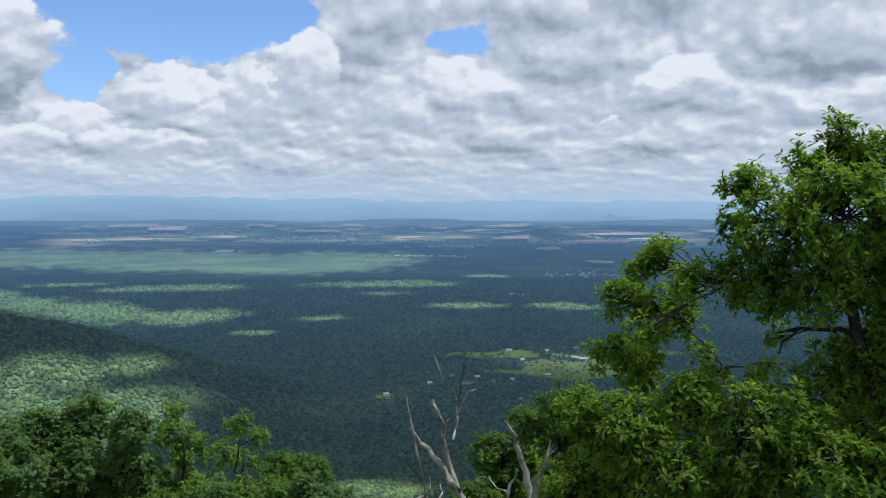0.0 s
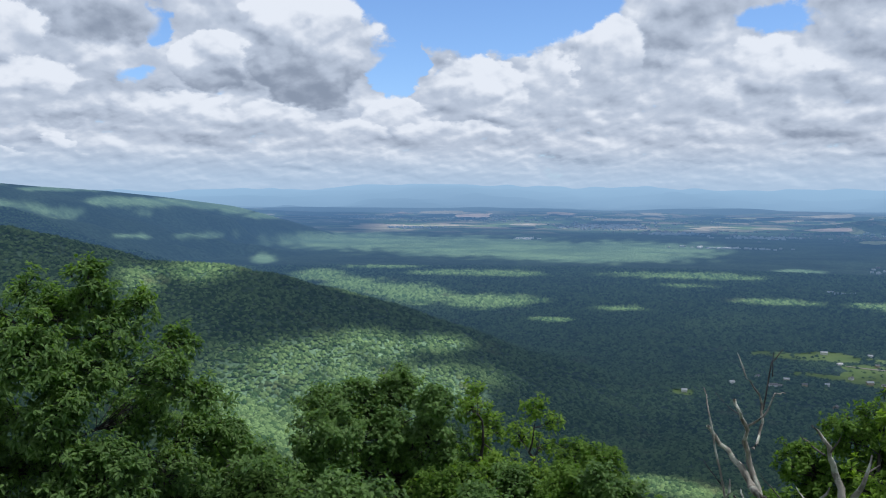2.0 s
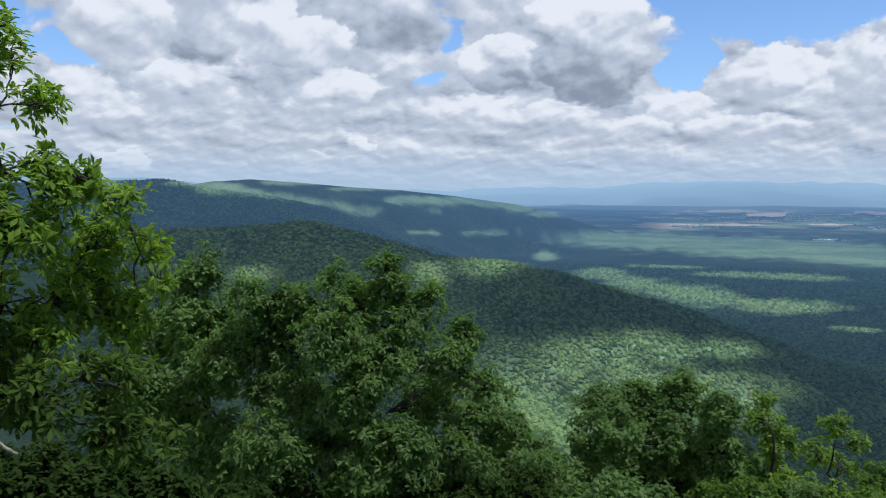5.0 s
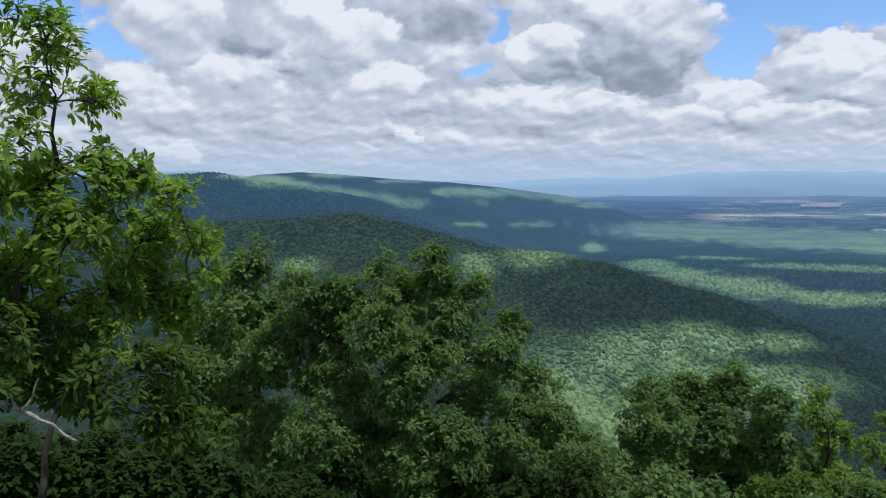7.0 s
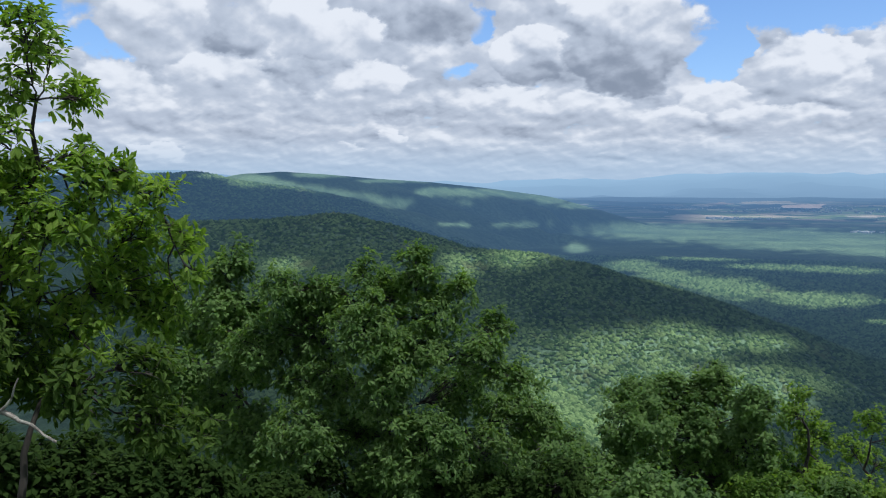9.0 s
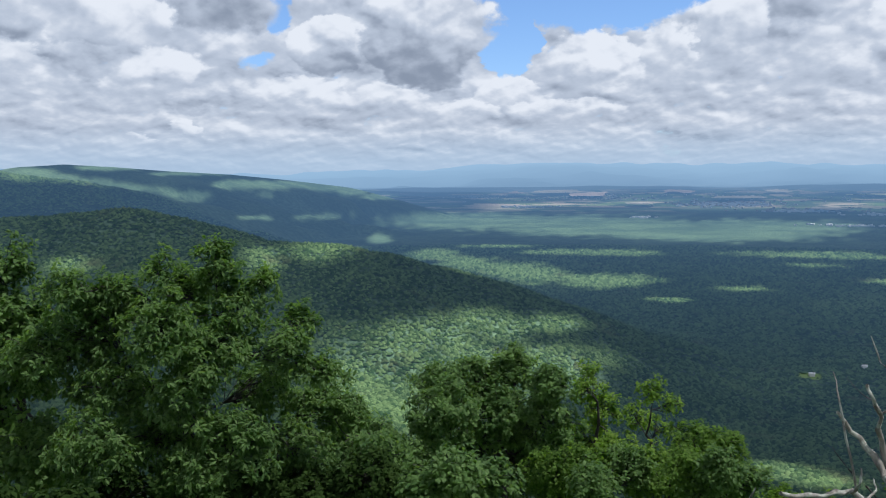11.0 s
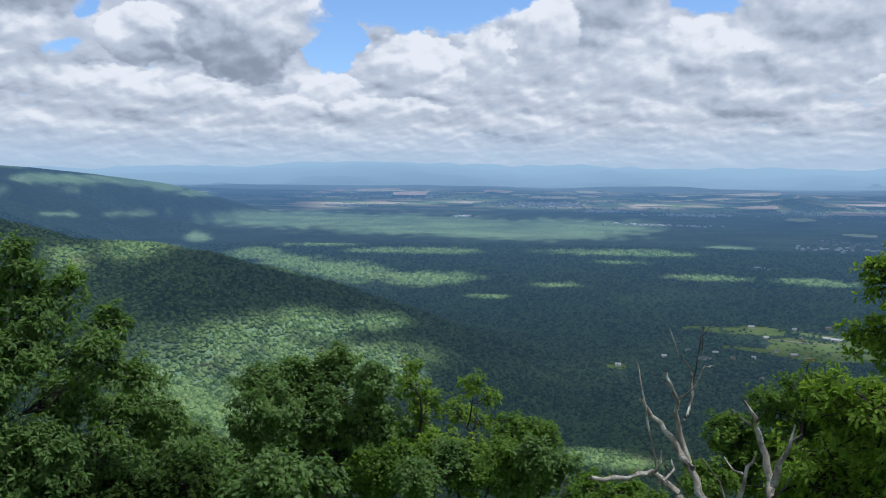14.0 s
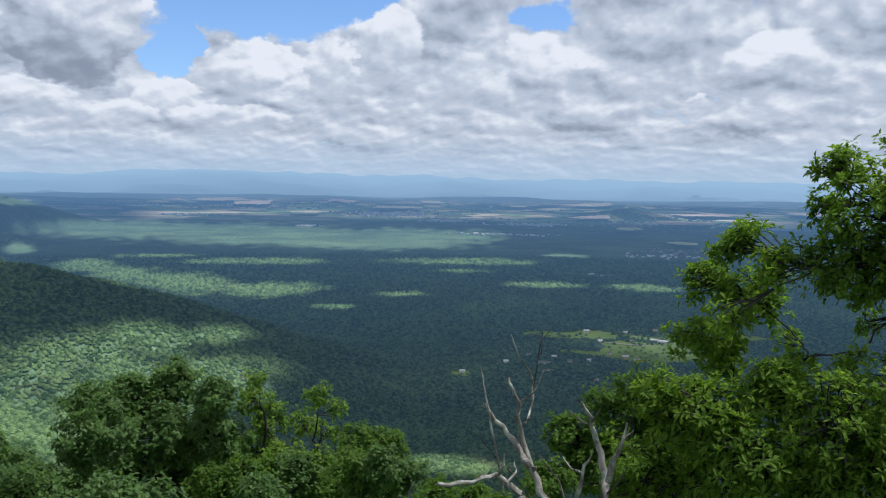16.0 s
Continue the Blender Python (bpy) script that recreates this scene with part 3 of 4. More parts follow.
def crown_shape(level, seed):
    """One lumpy treetop, open below: corners and triangles."""
    if level == 0:
        rs = random.Random(seed)
        ring = [(math.cos(t) * k, math.sin(t) * k, rs.uniform(-0.6, 0.0)) for t, k in ((2 * math.pi * i / 5, rs.uniform(0.8, 1.15)) for i in range(5))]
        return np.array(ring + [(rs.uniform(-0.2, 0.2), rs.uniform(-0.2, 0.2), 1.0)]), np.array([(i, (i + 1) % 5, 5) for i in range(5)])
    if level == 1:
        rs = random.Random(seed)
        low = [(math.cos(t) * k, math.sin(t) * k, rs.uniform(-0.7, -0.2)) for t, k in ((math.pi * i / 3, rs.uniform(0.85, 1.15)) for i in range(6))]
        top = [(math.cos(t) * k, math.sin(t) * k, rs.uniform(0.6, 1.0)) for t, k in ((math.pi * (i * 2 + 0.5) / 3, rs.uniform(0.35, 0.6)) for i in range(3))]
        sides = [(0, 1, 6), (1, 2, 6), (2, 7, 6), (2, 3, 7), (3, 4, 7), (4, 8, 7), (4, 5, 8), (5, 0, 8), (0, 6, 8), (6, 7, 8)]
        return np.array(low + top), np.array(sides)
    bm = bmesh.new()
    bmesh.ops.create_icosphere(bm, subdivisions=level, radius=1.0)
    bmesh.ops.delete(bm, geom=[v for v in bm.verts if v.co.z < -0.55], context="VERTS")
    rs = random.Random(seed)
    for v in bm.verts:
        v.co *= rs.uniform(0.85, 1.15)
    bmesh.ops.triangulate(bm, faces=bm.faces[:])
    bm.verts.index_update()
    out_ = np.array([v.co[:] for v in bm.verts]), np.array([[v.index for v in f.verts] for f in bm.faces])
    bm.free()
    return out_


def woods(name, r0, r1, spacing, level, label, az0=-36.0, az1=72.0, cull=True):
    rs = np.random.RandomState(int(r0))
    area = radians(az1 - az0) * (r1 * r1 - r0 * r0) / 2
    n = int(area / spacing ** 2)
    r = np.sqrt(rs.uniform(r0 * r0, r1 * r1, n))
    az = np.radians(rs.uniform(az0, az1, n))
    x, y = -np.sin(az) * r, np.cos(az) * r
    keep = ~in_clearing(x, y) | (rs.uniform(0, 1, n) < 0.07)
    x, y, r = x[keep], y[keep], r[keep]
    z = land(x, y)
    # leave out what lies hidden behind the near spur
    if cull:
        t = np.linspace(0.3, 0.97, 16)
        block = (land(x[:, None] * t, y[:, None] * t) - EYE.z) / (r[:, None] * t)
        seen = (z + 26 - EYE.z) / r > block.max(1)
        x, y, z, r = x[seen], y[seen], z[seen], r[seen]
    n = len(x)
    wx, wy, wz = drawn_in(x, y, z)
    size = spacing * rs.uniform(0.42, 1.12, n) * (wy / y)
    tall = size * rs.uniform(0.40, 0.75, n)
    vs, fs, rv, off = [], [], [], 0
    shapes = [crown_shape(level, s) for s in range(6)]
    pick = rs.randint(0, 6, n)
    for k, (cv, cf) in enumerate(shapes):
        m = pick == k
        c = int(m.sum())
        turn = rs.uniform(0, 2 * np.pi, c)
        co, si = np.cos(turn)[:, None], np.sin(turn)[:, None]
        lx = (cv[:, 0] * co - cv[:, 1] * si) * size[m][:, None] + wx[m][:, None]
        ly = (cv[:, 0] * si + cv[:, 1] * co) * size[m][:, None] + wy[m][:, None]
        lz = cv[:, 2] * tall[m][:, None] + (wz[m] + 0.5 * tall[m] + rs.uniform(0, 1.6 if r0 < 620 else 0.9, c))[:, None]
        vs.append(np.stack([lx, ly, lz], -1).reshape(-1, 3))
        fs.append((cf[None] + (np.arange(c) * len(cv))[:, None, None]).reshape(-1, 3) + off)
        rv.append(np.repeat(r[m] / 1000, len(cv)))
        off += c * len(cv)
    ob = bulk(name, np.concatenate(vs), np.concatenate(fs), CANOPY, smooth=True)
    ob.data.attributes.new("range", "FLOAT", "POINT").data.foreach_set("value", np.concatenate(rv).astype(np.float32))
    return tagged(ob, label, "woods", kind="stuff")


woods("woods", 70, 620, 6.5, 1, "green broadleaf woods falling away below the lookout", -28.0, 70.0, False)
woods("woods", 620, 1300, 3.7, 1, "dense green broadleaf woods on the near slopes", -28.0, 64.0)
woods("woods", 1300, 2000, 4.8, 0, "dense green broadleaf woods on the spur and valley edge", -32.0, 66.0)
woods("woods", 2000, 2800, 6.8, 0, "dense green broadleaf woods across the valley floor", -32.0, 66.0)
woods("woods", 2800, 4400, 10.5, 0, "far green broadleaf woods across the valley", -32.0, 66.0)


# ---------- trees round the lookout ----------
def tube(points, radii, sides=6):
    """A tapered round limb along points."""
    pts = [Vector(p) for p in points]
    vs, fs = [], []
    for i, p in enumerate(pts):
        d = (pts[min(i + 1, len(pts) - 1)] - pts[max(i - 1, 0)]).normalized()
        a = d.orthogonal().normalized()
        b = d.cross(a)
        for k in range(sides):
            t = 2 * math.pi * k / sides
            vs.append(p + (a * math.cos(t) + b * math.sin(t)) * radii[i])
    for i in range(len(pts) - 1):
        for k in range(sides):
            q = (k + 1) % sides
            fs.append((i * sides + k, i * sides + q, (i + 1) * sides + q, (i + 1) * sides + k))
    return [v[:] for v in vs], fs


def bent(a, b, rng, sag=0.12, n=5):
    """Points of a limb that wanders from a to b."""
    a, b = Vector(a), Vector(b)
    span = (b - a).length
    side = Vector((rng.uniform(-1, 1), rng.uniform(-1, 1), rng.uniform(-0.2, 1))) * span * sag
    out_ = []
    for i in range(n + 1):
        t = i / n
        p = a.lerp(b, t) + side * math.sin(math.pi * t)
        if 0 < i < n:
            p += Vector((rng.gauss(0, 1), rng.gauss(0, 1), rng.gauss(0, 1))) * span * 0.018
        out_.append(p)
    return out_


class Wood:
    """Gathers tubes for one part."""

    def __init__(self):
        self.v, self.f = [], []

    def add(self, pts, r0, r1, sides=5):
        n = len(pts)
        v, f = tube(pts, [r0 + (r1 - r0) * i / (n - 1) for i in range(n)], sides)
        o = len(self.v)
        self.v += v
        self.f += [tuple(i + o for i in q) for q in f]

    def link(self, name, mat, parent, label=""):
        return bulk(name, self.v, self.f, mat, parent, label, smooth=True)


LOBED = (np.array([[0, 0, 0], [0.33, 0.12, 0.03], [0.66, 0.2, 0.02], [1, 0, -0.14], [0.66, -0.2, 0.02], [0.33, -0.12, 0.03], [0.5, 0, -0.04]]),
         np.array([[6, 0, 5], [6, 5, 4], [6, 4, 3], [6, 3, 2], [6, 2, 1], [6, 1, 0]]))
PLAIN_LOBED = (np.array([[0, 0, 0], [0.33, 0.15, 0.03], [0.66, 0.26, 0.02], [1, 0, -0.12], [0.66, -0.26, 0.02], [0.33, -0.15, 0.03]]),
               np.array([[0, 5, 1], [1, 5, 4], [1, 4, 2], [2, 4, 3]]))
PLAIN = (np.array([[0, 0, 0], [0.55, 0.27, 0.05], [1, 0, -0.1], [0.55, -0.27, 0.05]]), np.array([[0, 3, 2], [0, 2, 1]]))


def leaves(name, tips, axes, per, length, shape, mat, parent, rs, spread=(45, 100), droop=0.25, label="", single=0, foot=None):
    """Whorls of leaves at the twig tips, in one mesh."""
    tips, axes = np.repeat(np.array(tips), per, 0), np.repeat(np.array(axes), per, 0)
    n = len(tips)
    axes = axes / np.linalg.norm(axes, axis=1, keepdims=True)
    helper = np.where(np.abs(axes[:, 2:3]) < 0.9, [[0, 0, 1.0]], [[1.0, 0, 0]])
    u = np.cross(axes, helper)
    u /= np.linalg.norm(u, axis=1, keepdims=True)
    v = np.cross(axes, u)
    turn = rs.uniform(0, 2 * np.pi, n)
    tilt = np.radians(rs.uniform(*spread, n))
    ring = u * np.cos(turn)[:, None] + v * np.sin(turn)[:, None]
    d = axes * np.cos(tilt)[:, None] + ring * np.sin(tilt)[:, None]
    d[:, 2] -= droop * rs.uniform(0, 1, n)
    d /= np.linalg.norm(d, axis=1, keepdims=True)
    up = axes * 0.5 + rs.normal(0, 0.22, (n, 3)) + [0, 0, 0.8]
    side = np.cross(up, d)
    side /= np.linalg.norm(side, axis=1, keepdims=True)
    nor = np.cross(d, side)
    ln = length * rs.uniform(0.6, 1.15, n)
    start = tips + d * 0.10 * length + rs.normal(0, 0.05 * length, (n, 3))
    sv, sf = shape
    crown = None
    if single:
        # the leaves that face the lookout most closely stay single
        near_first = np.argsort(np.hypot(start[:, 0] + foot.x, start[:, 1] + foot.y))
        pick, rest = near_first[:single], near_first[single:]
        blade = bpy.data.meshes.new("leaf")
        blade.from_pydata(sv.tolist(), [], sf.tolist())
        blade.materials.append(mat)
        ones = [(start[i], d[i], side[i], nor[i], ln[i]) for i in pick]
        start, d, side, nor, ln, n = start[rest], d[rest], side[rest], nor[rest], ln[rest], len(rest)
    verts = start[:, None] + ln[:, None, None] * (sv[None, :, 0:1] * d[:, None] + sv[None, :, 1:2] * side[:, None] + sv[None, :, 2:3] * nor[:, None])
    faces = (sf[None] + (np.arange(n) * len(sv))[:, None, None]).reshape(-1, 3)
    crown = bulk(name, verts.reshape(-1, 3), faces, mat, parent, label)
    if single:
        for p, a_, b_, c_, size in ones:
            leaf = new("leaf", blade)
            leaf.parent = crown
            leaf.matrix_basis = Matrix(((a_[0] * size, b_[0] * size, c_[0] * size, p[0]), (a_[1] * size, b_[1] * size, c_[1] * size, p[1]),
                                        (a_[2] * size, b_[2] * size, c_[2] * size, p[2]), (0, 0, 0, 1)))
    return crown


def tree(name, label, masses, dist, base, leaf, length, shape=PLAIN, trunk=0.16, full=3.5, tips=5, per=7, deep=0.8, seed=1, size=1.0, droop=0.35, single=0):
    """A tree: base is (degrees, metres out); masses of foliage as (degrees left of north, degrees high, half width in degrees);
    full: the area of leaf over each square metre of crown."""
    rng, rs = random.Random(seed), np.random.RandomState(seed)
    foot = heading(base[0], 0, base[1])
    foot.z = float(land(np.array([foot.x]), np.array([foot.y]))[0]) - 0.15
    root = new(name)
    root.location = foot
    tagged(root, label, "tree")
    blade_area = 0.24 * length * length
    centres = []
    for az, el, half in masses:
        d = dist * rng.uniform(0.94, 1.08)
        centres.append((heading(az, el, d) - foot, math.radians(half) * d * size))
    mid = sum((c for c, _ in centres), Vector()) / len(centres)
    low = min(c.z for c, _ in centres)
    fork = Vector((mid.x * 0.55, mid.y * 0.55, max(1.2, min(mid.z - 0.8, low + 0.5 * (mid.z - low)))))
    stem = Wood()
    stem.add(bent((0, 0, 0), fork, rng, 0.06, 6), trunk, trunk * 0.62, 10)
    crown_top = max(centres, key=lambda c: c[0].z)[0]
    spine = bent(fork, crown_top * 0.5 + mid * 0.5, rng, 0.08, 5)
    stem.add(spine, trunk * 0.62, trunk * 0.22, 8)
    stem.link("trunk", BARK, root)
    twigs = Wood()
    tip_at, tip_way = [], []
    joints = [(p, 0.0, trunk * (0.5 - 0.07 * i)) for i, p in enumerate(spine)]
    for c, half in sorted(centres, key=lambda q: (q[0] - fork).length):
        start, gone, thick_ = min(joints, key=lambda j: (c - j[0]).length + 0.25 * j[1])
        path = bent(start, c, rng, 0.10, 6)
        thick_ = max(0.010, min(thick_ * 0.75, trunk * 0.25))
        joints.append((path[4], gone + (c - start).length * 0.7, thick_ * 0.7))
        limb = Wood()
        limb.add(path, thick_, max(0.007, thick_ * 0.4), 6)
        limb.link("limb", BARK, root)
        count = max(3, int(full * math.pi * half * half / (blade_area * tips * per) * rng.uniform(0.7, 1.25)))
        for _ in range(count):
            w = Vector((rng.gauss(0, 1), rng.gauss(0, 1), rng.gauss(0, 1))).normalized()
            w = (w + Vector((0, 0, 0.25))).normalized()
            rad = half * rng.uniform(0.3, 1.0) ** 0.6
            if rng.random() < 0.16 and w.z > 0.1:
                rad *= rng.uniform(1.15, 1.45)
            p = c + Vector((w.x * rad, w.y * rad * deep, w.z * rad * 0.9))
            from_ = path[rng.randint(3, 6)]
            branchlet = bent(from_, p, rng, 0.15, 3 if dist < 12 else 2)
            twigs.add(branchlet, 0.012, 0.005, 3)
            along = (p - branchlet[-2]).normalized()
            for k in range(tips):
                # whorls at the end of the shoot and on short side twigs behind it
                off_ = (Vector((rng.gauss(0, 1), rng.gauss(0, 1), rng.gauss(0, 0.8))) + along * 0.6).normalized()
                q = p if k == 0 else p - along * length * rng.uniform(0.0, 1.6) + off_ * length * rng.uniform(0.7, 1.7)
                way_ = off_ * 0.6 + along * 0.5 + Vector((0, 0, 0.7))
                if rng.random() < (0.8 if dist < 12 else 0.25):
                    twigs.add([branchlet[-2].lerp(p, 0.5), p.lerp(q, 0.4), q], 0.005, 0.002, 3)
                tip_at.append(q[:])
                tip_way.append(way_[:])
    tagged(twigs.link("twig_growth", BARK, root), kind="stuff")
    leaves("crown", tip_at, tip_way, per, length, shape, leaf, root, rs, droop=droop, single=single, foot=foot)
    return root


# Foliage of the single trees: degrees left of north, degrees high, half width in degrees
OAK_RIGHT = [
    (-19.6, 1.4, 1.71), (-18.9, -0.9, 1.33), (-25.1, 4.5, 1.33), (-24.0, 2.4, 2.09), (-26.6, 3.2, 2.09), (-22.2, -1.4, 3.42),
    (-25.4, -0.4, 3.61), (-27.2, -3.2, 3.42), (-20.4, -4.5, 2.85), (-24.1, -4.3, 3.23), (-12.1, -6.0, 2.09), (-14.2, -3.5, 2.09),
    (-14.8, -6.7, 2.28), (-11.4, -9.4, 1.71), (-13.0, -10.4, 1.9), (-16.7, -4.5, 1.52), (-24.5, -11.7, 3.61),
    (-26.9, -9.5, 3.04), (-29.6, -0.2, 4.18), (-30.0, -6.1, 4.56), (-29.8, -11.3, 4.56),
]
OAK_LOW = [
    (-12.2, -14.5, 3.23), (-9.8, -13.6, 2.28), (-16.8, -12.8, 2.85), (-20.6, -13.9, 3.8), (-16.1, -16.6, 3.42),
    (-23.4, -15.6, 4.18), (-27.0, -14.7, 3.42), (-8.6, -18.2, 3.04), (-12.7, -18.3, 3.42), (-19.8, -18.0, 3.42),
    (-29.9, -15.8, 4.18),
]
SLOPE_TREE = [
    (-3.7, -16.0, 1.71), (-6.1, -14.0, 1.9), (-8.4, -13.1, 2.09), (-7.9, -16.2, 2.66), (-4.8, -17.9, 2.28), (-10.2, -16.3, 2.66),
    (-2.0, -19.4, 1.71), (-7.3, -19.0, 2.28), (-11.0, -18.9, 2.28),
]
LOW_BUSH = [
    (5.1, -18.9, 1.44), (2.8, -18.9, 1.33), (6.6, -20.2, 1.71), (1.3, -19.9, 1.52), (4.0, -20.4, 1.9),
]
CHESTNUT = [
    (68.0, 10.0, 1.33), (66.4, 9.4, 1.6), (65.4, 8.4, 1.06), (66.7, 7.0, 1.29), (63.6, 5.9, 1.22), (67.7, 5.3, 1.52),
    (68.3, 2.8, 1.52), (63.8, 1.9, 1.25), (61.6, 1.0, 1.25), (66.9, 0.4, 2.66), (59.2, -0.7, 1.25), (63.0, -0.4, 2.21),
    (58.1, -2.8, 1.37), (60.9, -3.0, 2.36), (65.7, -3.2, 3.42), (57.6, -5.5, 1.6), (61.8, -5.9, 2.85), (68.0, -5.6, 3.04),
    (59.6, -8.0, 2.36), (64.5, -8.6, 3.23), (71.1, 7.0, 3.04), (71.4, 0.1, 4.18), (71.9, -6.1, 4.56),
]
CHESTNUT_LOW = [
    (60.5, -11.1, 2.21), (60.3, -13.4, 1.44), (64.1, -12.6, 2.47), (68.4, -9.4, 3.04), (57.0, -15.6, 1.6), (60.0, -15.6, 2.09),
    (66.6, -11.9, 2.28), (71.5, -10.4, 4.18),
]
BACK_OAK = [
    (54.8, -5.0, 1.9), (55.4, -8.2, 2.21), (54.5, -11.3, 2.59), (56.4, -14.1, 2.59), (53.5, -16.8, 2.97), (53.8, -8.4, 1.9), (57.6, -9.0, 2.2), (58.4, -12.2, 2.3),
]
DARK_TREE = [
    (66.8, -16.9, 3.42), (61.8, -18.0, 3.23), (57.2, -18.6, 3.23), (69.2, -15.6, 3.04), (72.2, -15.8, 4.18), (64.1, -15.6, 2.28),
    (59.0, -16.7, 2.28),
]
MID_OAK = [
    (46.1, -5.5, 1.14), (42.6, -5.5, 1.71), (44.2, -7.2, 2.28), (39.4, -7.0, 1.33), (41.2, -8.7, 2.66), (37.2, -9.4, 1.33),
    (38.4, -11.4, 2.09), (51.5, -6.6, 1.71), (48.6, -7.2, 1.71), (50.3, -8.9, 2.85), (46.2, -9.7, 2.66), (42.9, -11.4, 2.85),
    (35.4, -13.0, 1.44), (53.2, -10.9, 2.28), (49.1, -13.0, 3.04), (44.7, -13.8, 2.66), (39.6, -13.8, 2.47), (36.6, -15.4, 2.21),
    (34.1, -15.3, 1.6), (46.7, -16.9, 3.04), (50.4, -16.8, 3.04), (41.7, -17.4, 3.04), (37.9, -18.3, 2.85), (44.2, -19.2, 3.04),
    (32.9, -18.6, 2.28),
]
ROUND_OAK = [
    (27.9, -13.7, 1.71), (25.6, -13.2, 1.71), (22.9, -13.0, 1.9), (20.2, -13.7, 1.71), (27.6, -15.9, 2.66), (24.1, -15.9, 2.66),
    (20.6, -16.3, 2.66), (25.6, -18.4, 3.04), (21.7, -19.1, 3.04), (28.7, -18.7, 2.28),
]
THIN_OAK = [
    (17.8, -12.7, 0.68), (17.9, -14.0, 1.06), (16.8, -15.4, 1.6), (17.9, -17.6, 2.09), (15.6, -18.1, 1.82),
]
TWIG_OAK = [
    (13.7, -13.9, 0.91), (12.4, -14.7, 0.91), (14.7, -15.5, 0.99), (13.3, -16.4, 1.22), (13.6, -18.5, 1.52),
]
END_OAK = [
    (10.8, -17.0, 1.6), (9.2, -17.2, 1.6), (11.7, -18.8, 2.09), (8.8, -18.9, 1.82), (10.6, -19.9, 1.9),
]
JOIN_OAK = [
    (34.0, -16.4, 1.6), (32.1, -17.2, 1.6), (35.5, -17.4, 1.71), (33.3, -19.3, 2.47), (30.6, -19.4, 2.28),
]
# Lower boughs of the tall oak
OAK_RIGHT_LOW = [(-13.4, -7.9, 1.1), (-17.0, -8.9, 0.7), (-21.4, -7.6, 0.7), (-17.3, -10.8, 1.0), (-20.4, -10.6, 1.0), (-24.9, -5.0, 1.0)]
# Boughs that reach out of the chestnut oak's crown
CHESTNUT_SPRAYS = [(63.9, 5.3, 0.4), (63.5, 1.8, 0.6), (61.7, 0.8, 0.6), (59.7, -0.6, 0.6), (57.8, -3.2, 0.7)]
tree("oak_tree", "leafy green oak with sunlit tips, reaching above the horizon", OAK_RIGHT + OAK_RIGHT_LOW, 10.0, (-34, 10.6), OAK_LEAF, 0.098, LOBED, 0.13, 6.4, 7, 7, seed=3, droop=0.0, single=290)
tree("oak_tree", "low spreading oak with dense bright green leaves", OAK_LOW, 9.0, (-31, 9.4), OAK_LEAF, 0.092, LOBED, 0.09, 7.0, 7, 7, seed=4, droop=0.0, single=290)
tree("oak_tree", "bushy green oak on the slope beside the dead trees", SLOPE_TREE, 15.0, (-8, 15.2), FRESH_LEAF, 0.095, PLAIN_LOBED, 0.10, 8.0, 8, 7, seed=5, droop=0.1)
tree("shrub", "light green low shrub below the rock", [(a, e - 1.3, h) for a, e, h in LOW_BUSH], 17.0, (9, 17.2), FRESH_LEAF, 0.12, PLAIN, 0.05, 6.0, 6, 6, seed=6)
tree("chestnut_oak_tree", "tall chestnut oak with whorls of long green leaves", CHESTNUT + CHESTNUT_SPRAYS, 9.0, (73, 9.3), CHESTNUT_LEAF, 0.128, LOBED, 0.07, 5.6, 5, 8, seed=7, single=290)
tree("oak_tree", "low green oak boughs with whorls of long leaves", CHESTNUT_LOW, 8.6, (72, 8.9), LOW_SHADE_LEAF, 0.125, LOBED, 0.06, 6.5, 5, 8, seed=8, single=290)
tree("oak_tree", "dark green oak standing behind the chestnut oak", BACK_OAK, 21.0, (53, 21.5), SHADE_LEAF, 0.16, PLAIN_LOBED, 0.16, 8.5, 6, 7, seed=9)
tree("oak_tree", "undergrowth oak with shade painted into its dark leaves", [(a, e - 1.2, h) for a, e, h in DARK_TREE], 14.0, (60, 13.4), PAINTED_SHADE_LEAF, 0.16, PLAIN_LOBED, 0.10, 10.0, 6, 7, seed=10)
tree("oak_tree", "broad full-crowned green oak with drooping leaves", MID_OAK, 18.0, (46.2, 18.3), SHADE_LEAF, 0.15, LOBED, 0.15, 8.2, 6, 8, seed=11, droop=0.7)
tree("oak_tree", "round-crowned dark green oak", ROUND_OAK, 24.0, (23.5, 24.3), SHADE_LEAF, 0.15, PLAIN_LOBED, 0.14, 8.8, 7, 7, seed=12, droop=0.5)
tree("oak_tree", "slender oak with a thin leader above its crown", THIN_OAK, 24.0, (17.3, 24.2), CHESTNUT_LEAF, 0.145, PLAIN_LOBED, 0.09, 5.2, 6, 6, seed=13)
tree("oak_tree", "sparse twiggy oak with open crown", TWIG_OAK, 23.0, (13.6, 23.2), CHESTNUT_LEAF, 0.14, PLAIN_LOBED, 0.07, 3.6, 5, 6, seed=14)
tree("oak_tree", "small bright green bushy oak", END_OAK, 22.0, (9.8, 22.2), FRESH_LEAF, 0.13, PLAIN_LOBED, 0.09, 8.0, 7, 7, seed=15)
tree("oak_tree", "low green oak between two larger crowns", JOIN_OAK, 22.0, (32.5, 22.2), SHADE_LEAF, 0.15, PLAIN_LOBED, 0.09, 8.0, 6, 7, seed=16, droop=0.6)
